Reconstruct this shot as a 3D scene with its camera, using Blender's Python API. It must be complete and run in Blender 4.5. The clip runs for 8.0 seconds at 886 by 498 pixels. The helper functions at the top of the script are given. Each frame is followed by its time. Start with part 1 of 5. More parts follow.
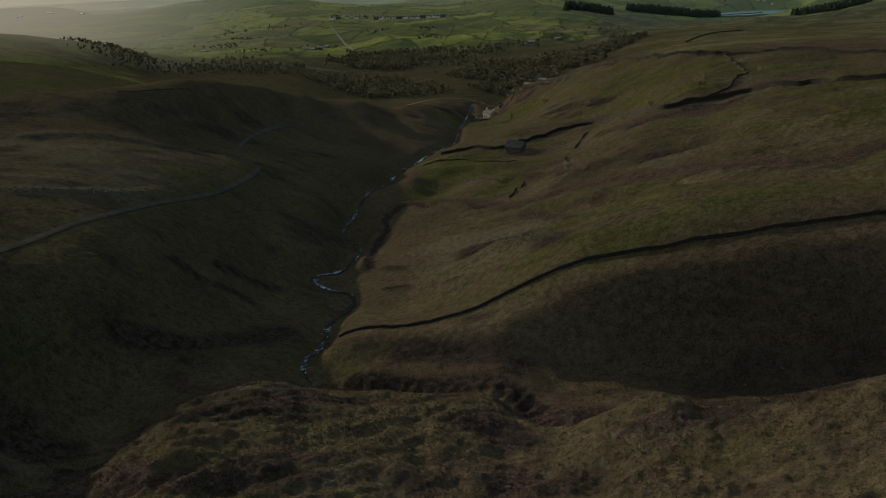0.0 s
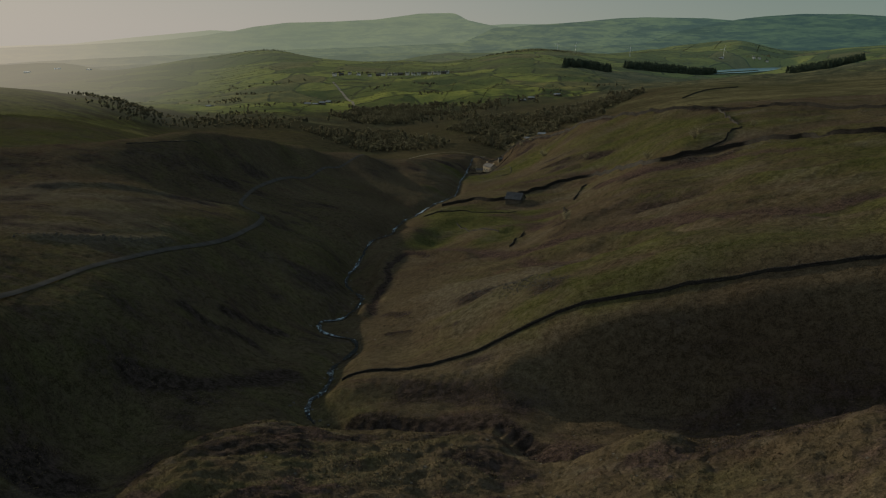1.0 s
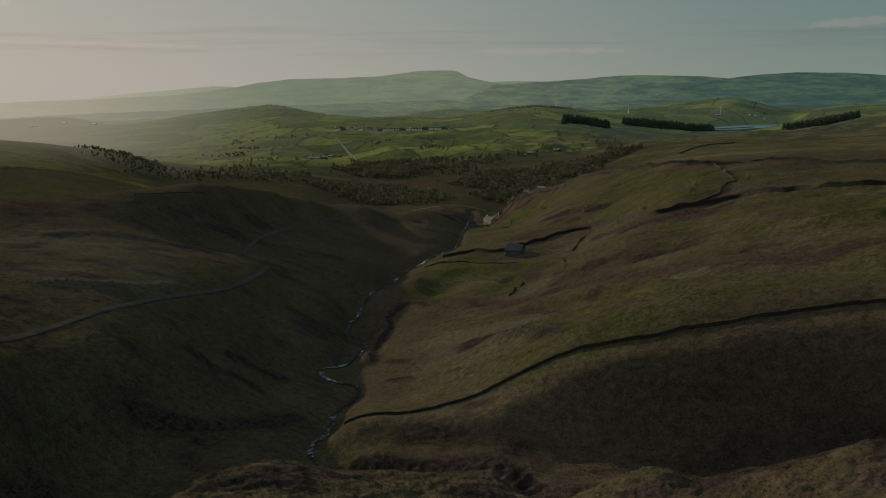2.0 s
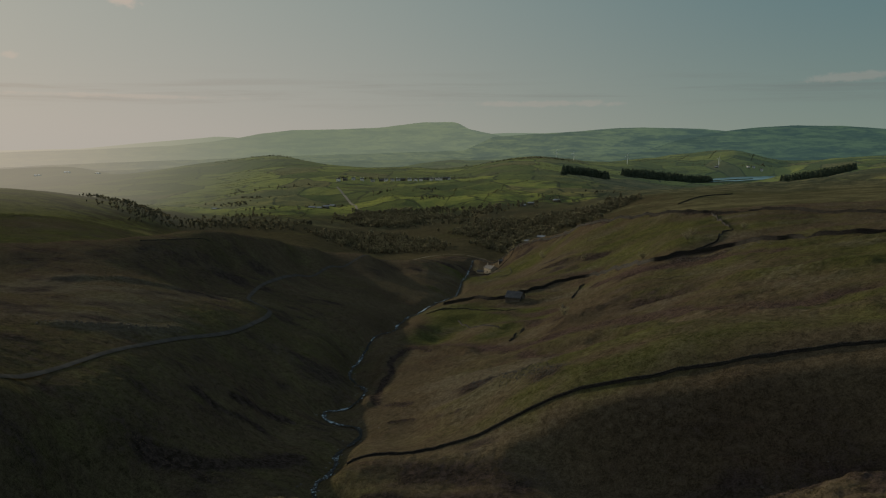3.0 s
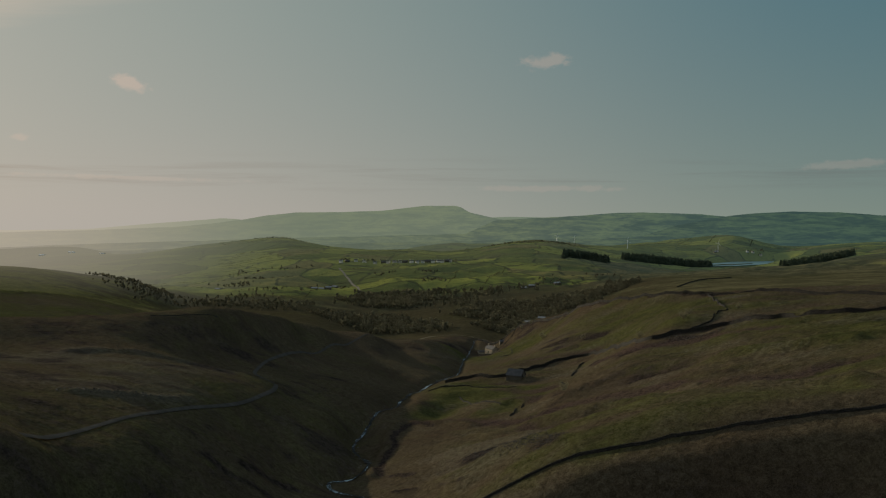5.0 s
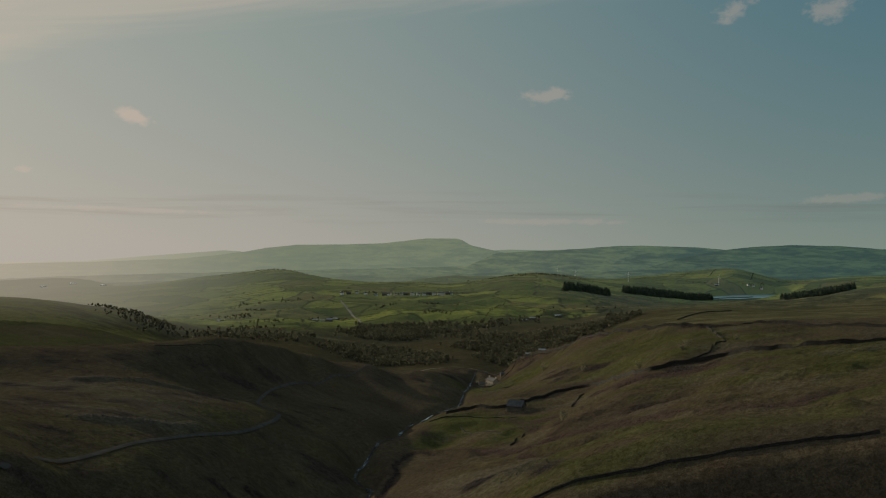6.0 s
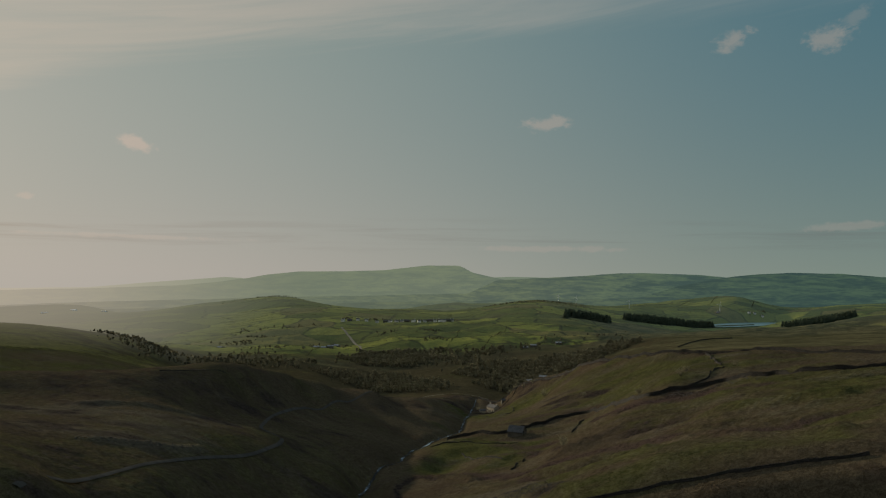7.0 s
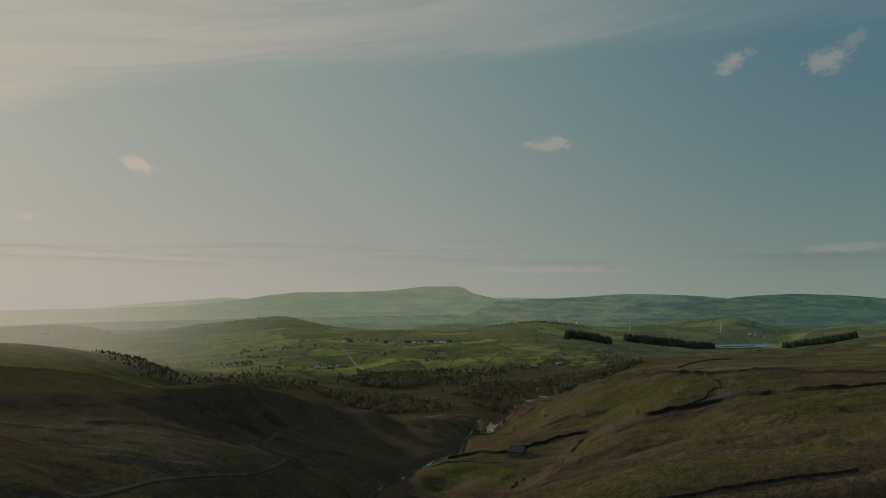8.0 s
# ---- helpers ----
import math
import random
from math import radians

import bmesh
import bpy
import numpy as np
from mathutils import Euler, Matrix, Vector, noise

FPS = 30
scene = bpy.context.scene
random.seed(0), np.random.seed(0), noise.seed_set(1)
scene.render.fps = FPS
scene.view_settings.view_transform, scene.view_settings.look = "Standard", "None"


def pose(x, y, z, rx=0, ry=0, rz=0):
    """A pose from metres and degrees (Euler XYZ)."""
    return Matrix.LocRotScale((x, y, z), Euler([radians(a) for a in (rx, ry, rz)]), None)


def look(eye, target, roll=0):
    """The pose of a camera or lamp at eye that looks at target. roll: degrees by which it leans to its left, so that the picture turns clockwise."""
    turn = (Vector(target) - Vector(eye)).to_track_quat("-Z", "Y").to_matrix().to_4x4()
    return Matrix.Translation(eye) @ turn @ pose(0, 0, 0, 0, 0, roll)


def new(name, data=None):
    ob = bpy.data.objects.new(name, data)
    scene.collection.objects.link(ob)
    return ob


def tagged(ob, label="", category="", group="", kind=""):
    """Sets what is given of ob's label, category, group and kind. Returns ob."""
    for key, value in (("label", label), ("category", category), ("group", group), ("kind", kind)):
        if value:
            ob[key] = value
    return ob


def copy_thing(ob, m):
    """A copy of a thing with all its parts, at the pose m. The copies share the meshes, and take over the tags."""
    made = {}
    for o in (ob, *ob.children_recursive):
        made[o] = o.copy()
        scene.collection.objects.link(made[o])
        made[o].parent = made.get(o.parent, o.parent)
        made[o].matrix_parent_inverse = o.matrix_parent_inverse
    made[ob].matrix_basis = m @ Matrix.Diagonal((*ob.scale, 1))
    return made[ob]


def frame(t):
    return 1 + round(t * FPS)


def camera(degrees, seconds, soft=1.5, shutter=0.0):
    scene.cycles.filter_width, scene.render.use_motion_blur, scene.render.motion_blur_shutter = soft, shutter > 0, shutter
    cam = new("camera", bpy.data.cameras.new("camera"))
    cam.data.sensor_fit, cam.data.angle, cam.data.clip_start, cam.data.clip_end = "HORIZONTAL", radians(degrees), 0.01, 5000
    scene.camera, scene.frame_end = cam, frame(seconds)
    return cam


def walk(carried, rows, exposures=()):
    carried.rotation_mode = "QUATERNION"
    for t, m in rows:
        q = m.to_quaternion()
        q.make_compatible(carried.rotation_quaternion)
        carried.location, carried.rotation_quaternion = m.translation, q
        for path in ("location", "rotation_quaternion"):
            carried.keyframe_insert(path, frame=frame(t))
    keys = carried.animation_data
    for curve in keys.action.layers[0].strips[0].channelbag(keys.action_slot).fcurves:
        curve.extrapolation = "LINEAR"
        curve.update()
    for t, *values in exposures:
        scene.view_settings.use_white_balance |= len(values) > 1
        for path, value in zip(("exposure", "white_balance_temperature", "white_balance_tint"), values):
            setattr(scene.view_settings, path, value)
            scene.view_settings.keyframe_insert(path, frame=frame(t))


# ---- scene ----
cam = camera(55.19, 8.0, soft=1.2)
walk(cam, [
    (0.0, look((0.07, -0.04, 120.08), (0.07, 284.13, 23.92), -0.91)),
    (0.5, look((-0.03, -2.45, 120.01), (0.06, 284.57, 32.74), -0.82)),
    (1.0, look((-0.16, -4.88, 119.89), (0.03, 284.81, 41.91), -0.72)),
    (1.5, look((-0.29, -7.33, 119.72), (-0.03, 284.72, 51.13), -0.62)),
    (3.0, look((-0.78, -14.82, 119.06), (-0.40, 282.25, 77.20), -0.28)),
    (3.5, look((-0.95, -17.36, 118.81), (-0.60, 280.73, 85.01), -0.17)),
    (4.0, look((-1.12, -19.93, 118.55), (-0.84, 278.92, 92.32), -0.06)),
    (4.5, look((-1.29, -22.52, 118.31), (-1.12, 276.87, 99.12), 0.05)),
    (6.0, look((-1.73, -30.47, 117.72), (-2.07, 269.53, 116.63), 0.31)),
    (6.5, look((-1.85, -33.17, 117.60), (-2.39, 266.80, 121.56), 0.37)),
    (7.0, look((-1.95, -35.91, 117.53), (-2.68, 263.97, 126.02), 0.42)),
    (7.5, look((-2.02, -38.67, 117.52), (-2.92, 261.06, 129.99), 0.44)),
    (8.0, look((-2.07, -41.47, 117.58), (-3.09, 258.11, 133.40), 0.45)),
])

# ---------------------------------------------------------------- light
SUN_AZ, SUN_EL = -38.0, 11.5          # degrees left of the valley's line, above the horizon
sun_dir = Vector((math.sin(radians(SUN_AZ)) * math.cos(radians(SUN_EL)),
                  math.cos(radians(SUN_AZ)) * math.cos(radians(SUN_EL)), math.sin(radians(SUN_EL))))
sun_data = bpy.data.lights.new("sun", "SUN")
sun_data.energy, sun_data.angle, sun_data.color = 4.1, radians(0.53), (1.0, 0.86, 0.62)
sun = new("sun", sun_data)
sun.matrix_world = look(sun_dir * 800, (0, 0, 0))
scene.view_settings.exposure = 0.0


class Nodes:
    """Short hand for building node trees."""

    def __init__(self, tree):
        self.tree = tree

    def add(self, kind):
        return self.tree.nodes.new(kind)

    def put(self, value, socket):
        if isinstance(value, bpy.types.NodeSocket):
            self.tree.links.new(value, socket)
        elif value is not None:
            socket.default_value = value

    def math(self, op, a, b=None, c=None, clamp=False):
        node = self.add("ShaderNodeMath")
        node.operation, node.use_clamp = op, clamp
        for v, s in zip((a, b, c), node.inputs):
            self.put(v, s)
        return node.outputs[0]

    def vec(self, op, a, b=None):
        node = self.add("ShaderNodeVectorMath")
        node.operation = op
        self.put(a, node.inputs[0])
        self.put(b, node.inputs[1])
        return node.outputs["Value"] if op in ("DOT_PRODUCT", "LENGTH", "DISTANCE") else node.outputs[0]

    def mix(self, fac, a, b, mode="MIX"):
        node = self.add("ShaderNodeMix")
        node.data_type, node.blend_type = "RGBA", mode
        self.put(fac, node.inputs[0])
        self.put(a, node.inputs[6])
        self.put(b, node.inputs[7])
        return node.outputs[2]

    def noise(self, vector, scale, detail=4.0, rough=0.55, distort=0.0):
        node = self.add("ShaderNodeTexNoise")
        self.put(vector, node.inputs["Vector"])
        node.inputs["Scale"].default_value, node.inputs["Detail"].default_value = scale, detail
        node.inputs["Roughness"].default_value, node.inputs["Distortion"].default_value = rough, distort
        return node.outputs[0]

    def step(self, value, lo, hi, a=0.0, b=1.0):
        node = self.add("ShaderNodeMapRange")
        node.interpolation_type = "SMOOTHSTEP"
        self.put(value, node.inputs[0])
        for s, v in zip(node.inputs[1:5], (lo, hi, a, b)):
            self.put(v, s)
        return node.outputs[0]

    def grey(self, value):
        node = self.add("ShaderNodeCombineColor")
        for s in node.inputs[:3]:
            self.put(value, s)
        return node.outputs[0]

    def scaled(self, vector, xyz):
        node = self.add("ShaderNodeMapping")
        self.put(vector, node.inputs[0])
        node.inputs["Scale"].default_value = xyz
        return node.outputs[0]


def make_sky():
    """Low winter sun in haze on the left, clear teal on the right, thin cirrus above and a few small clouds."""
    world = bpy.data.worlds.new("sky")
    scene.world = world
    world.use_nodes = True
    n = Nodes(world.node_tree)
    n.tree.nodes.clear()
    way = n.add("ShaderNodeTexCoord").outputs["Generated"]
    split = n.add("ShaderNodeSeparateXYZ")
    n.put(way, split.inputs[0])
    x, y, z = split.outputs
    sky = n.add("ShaderNodeTexSky")
    sky.sky_type, sky.sun_disc, sky.sun_elevation, sky.sun_rotation = "NISHITA", False, radians(SUN_EL), radians(SUN_AZ)
    sky.air_density, sky.dust_density, sky.ozone_density, sky.altitude = 1.3, 2.5, 2.0, 300
    # plan angle and height, in degrees
    azim = n.math("MULTIPLY", n.math("ARCTAN2", x, y), 57.2958)
    elev = n.math("MULTIPLY", n.math("ARCSINE", z), 57.2958)
    toward = n.vec("DOT_PRODUCT", way, tuple(sun_dir))
    off = n.math("MULTIPLY", n.math("ARCCOSINE", n.math("MINIMUM", toward, 0.99999)), 57.2958)
    # haze: thick at the horizon and toward the sun
    low = n.math("POWER", 2.718, n.math("MULTIPLY", n.math("MAXIMUM", elev, 0.0), -0.085))
    near_sun = n.math("POWER", 2.718, n.math("MULTIPLY", off, -0.046))
    blue = n.mix(n.step(azim, -25, 32), (0.168, 0.295, 0.285, 1), (0.018, 0.145, 0.225, 1))
    haze = n.mix(n.step(azim, -30, 30), (0.530, 0.475, 0.425, 1), (0.232, 0.298, 0.258, 1))
    col = n.mix(low, blue, haze)
    col = n.mix(n.math("MULTIPLY", near_sun, 0.95, clamp=True), col, (0.515, 0.505, 0.45, 1))
    # cirrus sheet
    comb = n.add("ShaderNodeCombineXYZ")
    n.put(azim, comb.inputs[0]), n.put(elev, comb.inputs[1])
    plane = comb.outputs[0]
    fall = n.math("MULTIPLY", n.math("POWER", 2.718, n.math("MULTIPLY", n.math("ADD", azim, 28.0), -0.067)), 5.3)
    edge = n.math("ADD", fall, n.math("SUBTRACT", elev, 16.4))
    slant = n.add("ShaderNodeMapping")
    n.put(n.vec("ADD", plane, (3.0, 7.0, 0)), slant.inputs[0])
    slant.inputs["Rotation"].default_value = (0, 0, radians(-8.5))
    streak = n.noise(n.scaled(slant.outputs[0], (0.045, 0.62, 1)), 1.0, 7.0, 0.62, 0.8)
    edge = n.math("SUBTRACT", n.math("ADD", edge, n.math("MULTIPLY", streak, 2.6)), 1.0)
    cirrus = n.math("MULTIPLY", n.step(edge, -0.3, 1.6), n.step(streak, 0.25, 0.72, 0.40, 0.95))
    cirrus = n.math("MULTIPLY", cirrus, n.step(azim, 34, -12, 0.30, 1.0))
    col = n.mix(cirrus, col, n.mix(n.step(azim, -30, 25), (0.56, 0.51, 0.43, 1), (0.27, 0.32, 0.32, 1)))
    # low flat cloud bars near the horizon
    bars = n.noise(n.scaled(plane, (0.055, 1.3, 1)), 1.0, 6.0, 0.62, 0.4)
    bar = n.math("MULTIPLY", n.step(bars, 0.46, 0.74), n.math("MULTIPLY", n.step(elev, 1.0, 2.2), n.step(elev, 4.2, 2.6)))
    col = n.mix(n.math("MULTIPLY", bar, 0.5), col, n.mix(n.step(azim, -30, 25), (0.34, 0.29, 0.25, 1), (0.17, 0.19, 0.185, 1)))
    # small clouds: centre and half size in degrees, tilt, brightness
    puff = n.noise(n.scaled(plane, (0.55, 0.9, 1)), 1.0, 6.0, 0.62, 0.4)
    fine = n.noise(n.scaled(plane, (1.6, 2.2, 1)), 1.0, 4.0, 0.6, 0.2)
    ragged = n.math("ADD", n.math("MULTIPLY", n.math("SUBTRACT", puff, 0.5), 2.6), n.math("MULTIPLY", n.math("SUBTRACT", fine, 0.5), 1.3))
    for az, el, w, h, tilt, strength in ((-20.0, 8.05, 1.25, 0.50, -0.22, 0.85), (6.95, 10.0, 1.9, 0.55, 0.08, 0.60),
                                         (18.8, 14.85, 1.15, 0.80, 0.25, 0.55), (24.3, 14.5, 1.4, 0.95, 0.12, 0.55),
                                         (25.9, 15.5, 1.2, 0.55, 0.55, 0.25), (-26.5, 4.58, 0.55, 0.26, 0, 0.5),
                                         (25.6, 3.05, 3.6, 0.30, 0.06, 0.38), (6.9, 1.66, 6.5, 0.24, 0.0, 0.4),
                                         (-20.5, 2.2, 7.5, 0.16, -0.02, 0.35)):
        dx = n.math("SUBTRACT", azim, az)
        dy = n.math("SUBTRACT", n.math("SUBTRACT", elev, el), n.math("MULTIPLY", dx, tilt))
        far = n.math("SQRT", n.math("ADD", n.math("POWER", n.math("DIVIDE", dx, w), 2.0), n.math("POWER", n.math("DIVIDE", dy, h), 2.0)))
        body = n.step(n.math("ADD", far, n.math("MULTIPLY", ragged, -0.85)), 1.10, 0.35)
        lit = n.mix(n.step(azim, -30, 25), (0.62, 0.52, 0.44, 1), (0.40, 0.37, 0.33, 1))
        col = n.mix(n.math("MULTIPLY", body, strength), col, lit)
    # the clear vault overhead
    col = n.mix(n.step(elev, 20, 45), col, (0.37, 0.46, 0.53, 1))
    # below the horizon: dull ground tone
    col = n.mix(n.step(elev, -1.5, -4.0), col, (0.03, 0.03, 0.02, 1))
    back = n.add("ShaderNodeBackground")
    n.put(col, back.inputs[0])
    back.inputs[1].default_value = 0.80
    clear = n.add("ShaderNodeBackground")
    n.put(sky.outputs[0], clear.inputs[0])
    clear.inputs[1].default_value = 0.0012
    both = n.add("ShaderNodeAddShader")
    n.put(back.outputs[0], both.inputs[0]), n.put(clear.outputs[0], both.inputs[1])
    n.put(both.outputs[0], n.add("ShaderNodeOutputWorld").inputs[0])


make_sky()

# ---------------------------------------------------------------- shape of the land


def lattice(ix, iy, seed):
    """A repeatable pseudo-random angle for each lattice corner."""
    h = (ix.astype(np.int64) * 374761393 + iy.astype(np.int64) * 668265263 + seed * 974634541) & 0xFFFFFFFF
    h = ((h ^ (h >> 13)) * 1274126177) & 0xFFFFFFFF
    return ((h ^ (h >> 16)) & 0xFFFF) / 65536.0 * 2 * np.pi


def grad_noise(x, y, seed=0):
    ix, iy = np.floor(x), np.floor(y)
    fx, fy = x - ix, y - iy
    u, v = fx * fx * fx * (fx * (fx * 6 - 15) + 10), fy * fy * fy * (fy * (fy * 6 - 15) + 10)
    out = 0
    for cx in (0, 1):
        for cy in (0, 1):
            a = lattice(ix + cx, iy + cy, seed)
            d = np.cos(a) * (fx - cx) + np.sin(a) * (fy - cy)
            out = out + d * (u if cx else 1 - u) * (v if cy else 1 - v)
    return out * 1.4


def fbm(x, y, size, octaves=4, seed=0, gain=0.5):
    out, amp = 0, 1.0
    for k in range(octaves):
        out = out + amp * grad_noise(x / size + 17.3 * k, y / size - 9.1 * k, seed + k)
        size, amp = size / 2.03, amp * gain
    return out


def smooth(v, lo, hi):
    t = np.clip((v - lo) / (hi - lo), 0, 1)
    return t * t * (3 - 2 * t)


# lines that shape the land: plan and height in metres
STREAM = [(19, 640, 8), (7, 490, 21), (-13, 392, 31), (-22, 340, 35), (-31, 280, 38), (-25, 238, 41), (-28, 210, 45), (-31, 196, 47), (-22, 184, 49), (-22, 171, 50), (-23, 151, 53), (-25, 135, 55), (-21, 126, 56), (-20, 124, 56)]
SIDE_STREAM = [(-20, 124, 56), (-11, 119.5, 57), (1.1, 115.5, 58.3), (9, 109.5, 61.4), (12.2, 101, 62.1), (16.5, 96, 64.1), (20.6, 98, 65), (31, 99, 63), (40, 97, 64), (50, 95, 67), (60, 92, 71)]
LEFT_STREAM = [(-23, 125, 57), (-34, 118, 60), (-41, 107, 62), (-43, 95, 63), (-44, 81, 66)]
BENCH = [(-122, 252, 73), (-125, 228, 74), (-89, 172, 77), (-79, 172, 75), (-78, 205, 71), (-76, 248, 65), (-70, 272, 60), (-106, 262, 71), (-87, 276, 63), (-145, 240, 74), (-102, 170, 79)]
HOLLOW = [(-114, 283, 71), (-90, 298, 60), (-138, 276, 74), (-78, 316, 57), (-157, 268, 74)]
RIDGE = [(-171.8, 290, 78.2), (-161, 300, 77.9), (-145.8, 312, 77.1), (-124.6, 330, 75.3), (-109.7, 340, 74), (-102.5, 347, 73.2), (-95.5, 366, 70.1), (-89.7, 396, 64.9), (-82.7, 430, 58.6), (-72.8, 460, 52.3), (-47, 522, 39.4), (-24, 565, 29.5), (3.4, 640, 15.6)]
RIDGE_FLANK = [(-114.3, 312, 71.6), (-92.1, 350, 61.8), (-77.4, 430, 48.5), (-30.2, 535, 26.2), (-39.8, 402, 38.6), (-25.2, 440, 32.4), (-7.9, 505, 24.8), (-13.1, 440, 29.2)]
LEFT_SLOPE = [(-36, 222, 49), (-54, 268, 52), (-42, 262, 50), (-40, 310, 46), (-32, 345, 40), (-50, 180, 60), (-39, 172, 52), (-53, 148, 66), (-59, 124, 71), (-48, 130, 62), (-34, 145, 54), (-59, 112, 65), (-48, 116, 58), (-56, 94, 65), (-56, 215, 59), (-61, 143, 72), (-64, 110, 76)]
FORE = [(-20.7, 122, 57.2), (-7.3, 108, 61.7), (-24.8, 83, 69.9), (-27.8, 99, 65.6), (-33.2, 87, 69), (-4.8, 88, 66.9), (13.4, 84, 68.3), (16.8, 92, 66.6), (27, 82, 71.5), (36.1, 67, 78.1), (25.8, 89, 71.2), (33.8, 84, 73.4), (41, 80, 77.4), (46.2, 76, 80.9), (3.2, 105, 63.3), (-20.9, 108, 61.8), (-14.3, 95, 65.2)]
ROAD = [(-72, 104, 82), (-73, 126, 77), (-71, 143, 75), (-68, 168, 72), (-66, 190, 68), (-62, 216, 63), (-59, 243, 60), (-61, 275, 56), (-64, 283, 56), (-70, 292, 56), (-74, 300, 56), (-75, 312, 56), (-76, 335, 55), (-75, 365, 52), (-71, 392, 49), (-59, 470, 40), (-34, 600, 24)]
SHADED_FACE = [(19.6, 122, 60.1), (35.6, 120, 65.2), (52.7, 114, 71.2), (64.3, 110.5, 75.1), (40.1, 113.5, 63.7), (55.1, 109, 68.3)]
NEAR_WALL = [(-20.1, 149, 53.3), (-11.8, 146, 55.3), (-0.4, 143.5, 58), (6.1, 142.5, 60.2), (12.4, 141.5, 64.2), (18.6, 140, 68.1), (24.5, 138, 71.3), (33.5, 134.5, 74.2), (41, 131.5, 76.5), (51.2, 127.5, 79.6), (58.9, 124.8, 81.6), (64.3, 122.8, 83), (69.4, 121, 84.1), (75.3, 119, 85.4)]
RIGHT_SLOPE = [(-20, 245, 43), (-11, 192, 50), (7, 182, 58), (31, 355, 42), (38, 252, 58), (29, 263, 51), (62, 360, 48), (61, 250, 69), (60, 164, 79), (71, 149, 82), (79, 145, 84), (42, 190, 66), (64, 220, 72), (81, 280, 69), (94, 292, 73), (89, 225, 80)]
RIGHT_MEADOWS = [(100, 215, 83), (115, 235, 85), (98, 180, 86), (83, 180, 82), (75, 188, 79), (-5, 305, 38), (14, 292, 45), (32, 400, 40), (24, 520, 22), (64, 430, 48), (83, 380, 58), (70, 300, 65), (38, 650, 6), (-8, 166, 51), (-3, 140, 57), (-11, 146, 55), (-18.6, 276, 41.5), (-11, 320, 40.9), (-2.2, 366, 37.6), (-21, 222, 44)]
BROWS = [(118, 348, 77), (94, 318, 75), (141, 335, 81), (162, 305, 86), (27, 700, 10), (61, 660, 27), (82, 610, 40), (99, 540, 58), (121, 470, 70), (142, 430, 75), (169, 400, 80), (195, 370, 81), (64, 560, 31), (95, 440, 60), (115, 270, 82)]
BACK = [(60, 760, -4), (108, 730, 20), (130, 640, 44), (150, 560, 60), (185, 480, 70)]
LEFT_HILL = [(-432, 800, 62), (-413, 830, 60), (-391, 870, 51), (-347, 930, 37), (-300, 900, 18), (-328, 600, 53), (-282, 640, 47), (-250, 780, 21), (-489, 760, 66), (-307, 760, 42)]
VALLEY = [(-312, 1000, 9), (-221, 960, 3), (-139, 900, 1), (-93, 930, -11), (-71, 1230, -16), (-18, 1050, -11), (22, 900, -5), (-224, 1150, -3), (-331, 1200, -5)]
FAR_SLOPE = [(-406, 1480, -19), (-493, 1500, -17), (-192, 1640, -17), (-222, 1780, -8), (-138, 1400, -20), (-232, 1520, -17), (-82, 1420, -12), (5, 1400, -10), (-100, 1750, 0), (87, 1700, 3), (159, 1330, -4), (218, 1080, 18), (89, 1130, -1), (154, 1000, 12), (-418, 1850, -13), (-623, 1720, -30), (23, 2100, 1), (-224, 2020, 6), (-130, 2050, -2)]
MOOR = [(263, 1800, 3), (419, 2250, -3), (381, 1350, 18), (482, 1150, 33), (516, 1000, 47), (274, 1100, 31), (594, 1700, 4), (919, 1900, 16)]
PLATEAU = [(636, 2380, -29), (904, 2600, -35), (1033, 2300, -17), (655, 2900, 8), (1057, 3050, 35), (1357, 2900, 12), (329, 2950, 25), (153, 2650, 17), (-322, 2600, 8), (-581, 3050, 26), (-725, 3050, 17), (-634, 2450, -6), (-751, 2300, -17), (-848, 2150, -27), (-1427, 3200, -44), (-1738, 3300, -72), (-2009, 3200, -66), (-112, 2600, 4), (-915, 3000, -3)]
BEYOND = [(-500, 3900, -90), (0, 3700, -70), (700, 3800, -50), (1500, 3800, -40), (-1500, 4200, -110), (-300, 3300, -40), (250, 3400, -20)]
BEHIND = [(-182, 352, 63), (-148, 393, 62), (-126, 423, 58), (-110, 492, 46), (-85, 582, 29), (-48, 718, 1)]
OUTSIDE = [(0, 15, 78), (0, -120, 94), (-130, 0, 84), (110, 0, 96), (-320, -300, 105), (320, -300, 112), (380, 200, 100),
           (-320, 120, 85), (-420, 420, 62), (620, 620, 66), (-900, 900, 40), (1500, 1700, 0), (-2200, 1800, -55), (3500, 2600, 0),
           (-3800, 3000, -60), (0, 4900, -40), (1800, 4600, -40), (-2000, 4500, -60), (4900, 0, 60), (-4900, 0, 40),
           (0, -4900, 90), (-1500, -1500, 110), (1500, -1500, 115), (1500, 300, 95), (-1200, 200, 80)]


def plan(x, y):
    """Plan drawn together with distance, so that one smooth sheet can carry near and far relief."""
    r = np.hypot(x, y) + 1e-6
    k = np.log1p(r / 60.0) / r
    return x * k, y * k


def bend(d2):
    return 0.5 * d2 * np.log(d2 + 1e-12)


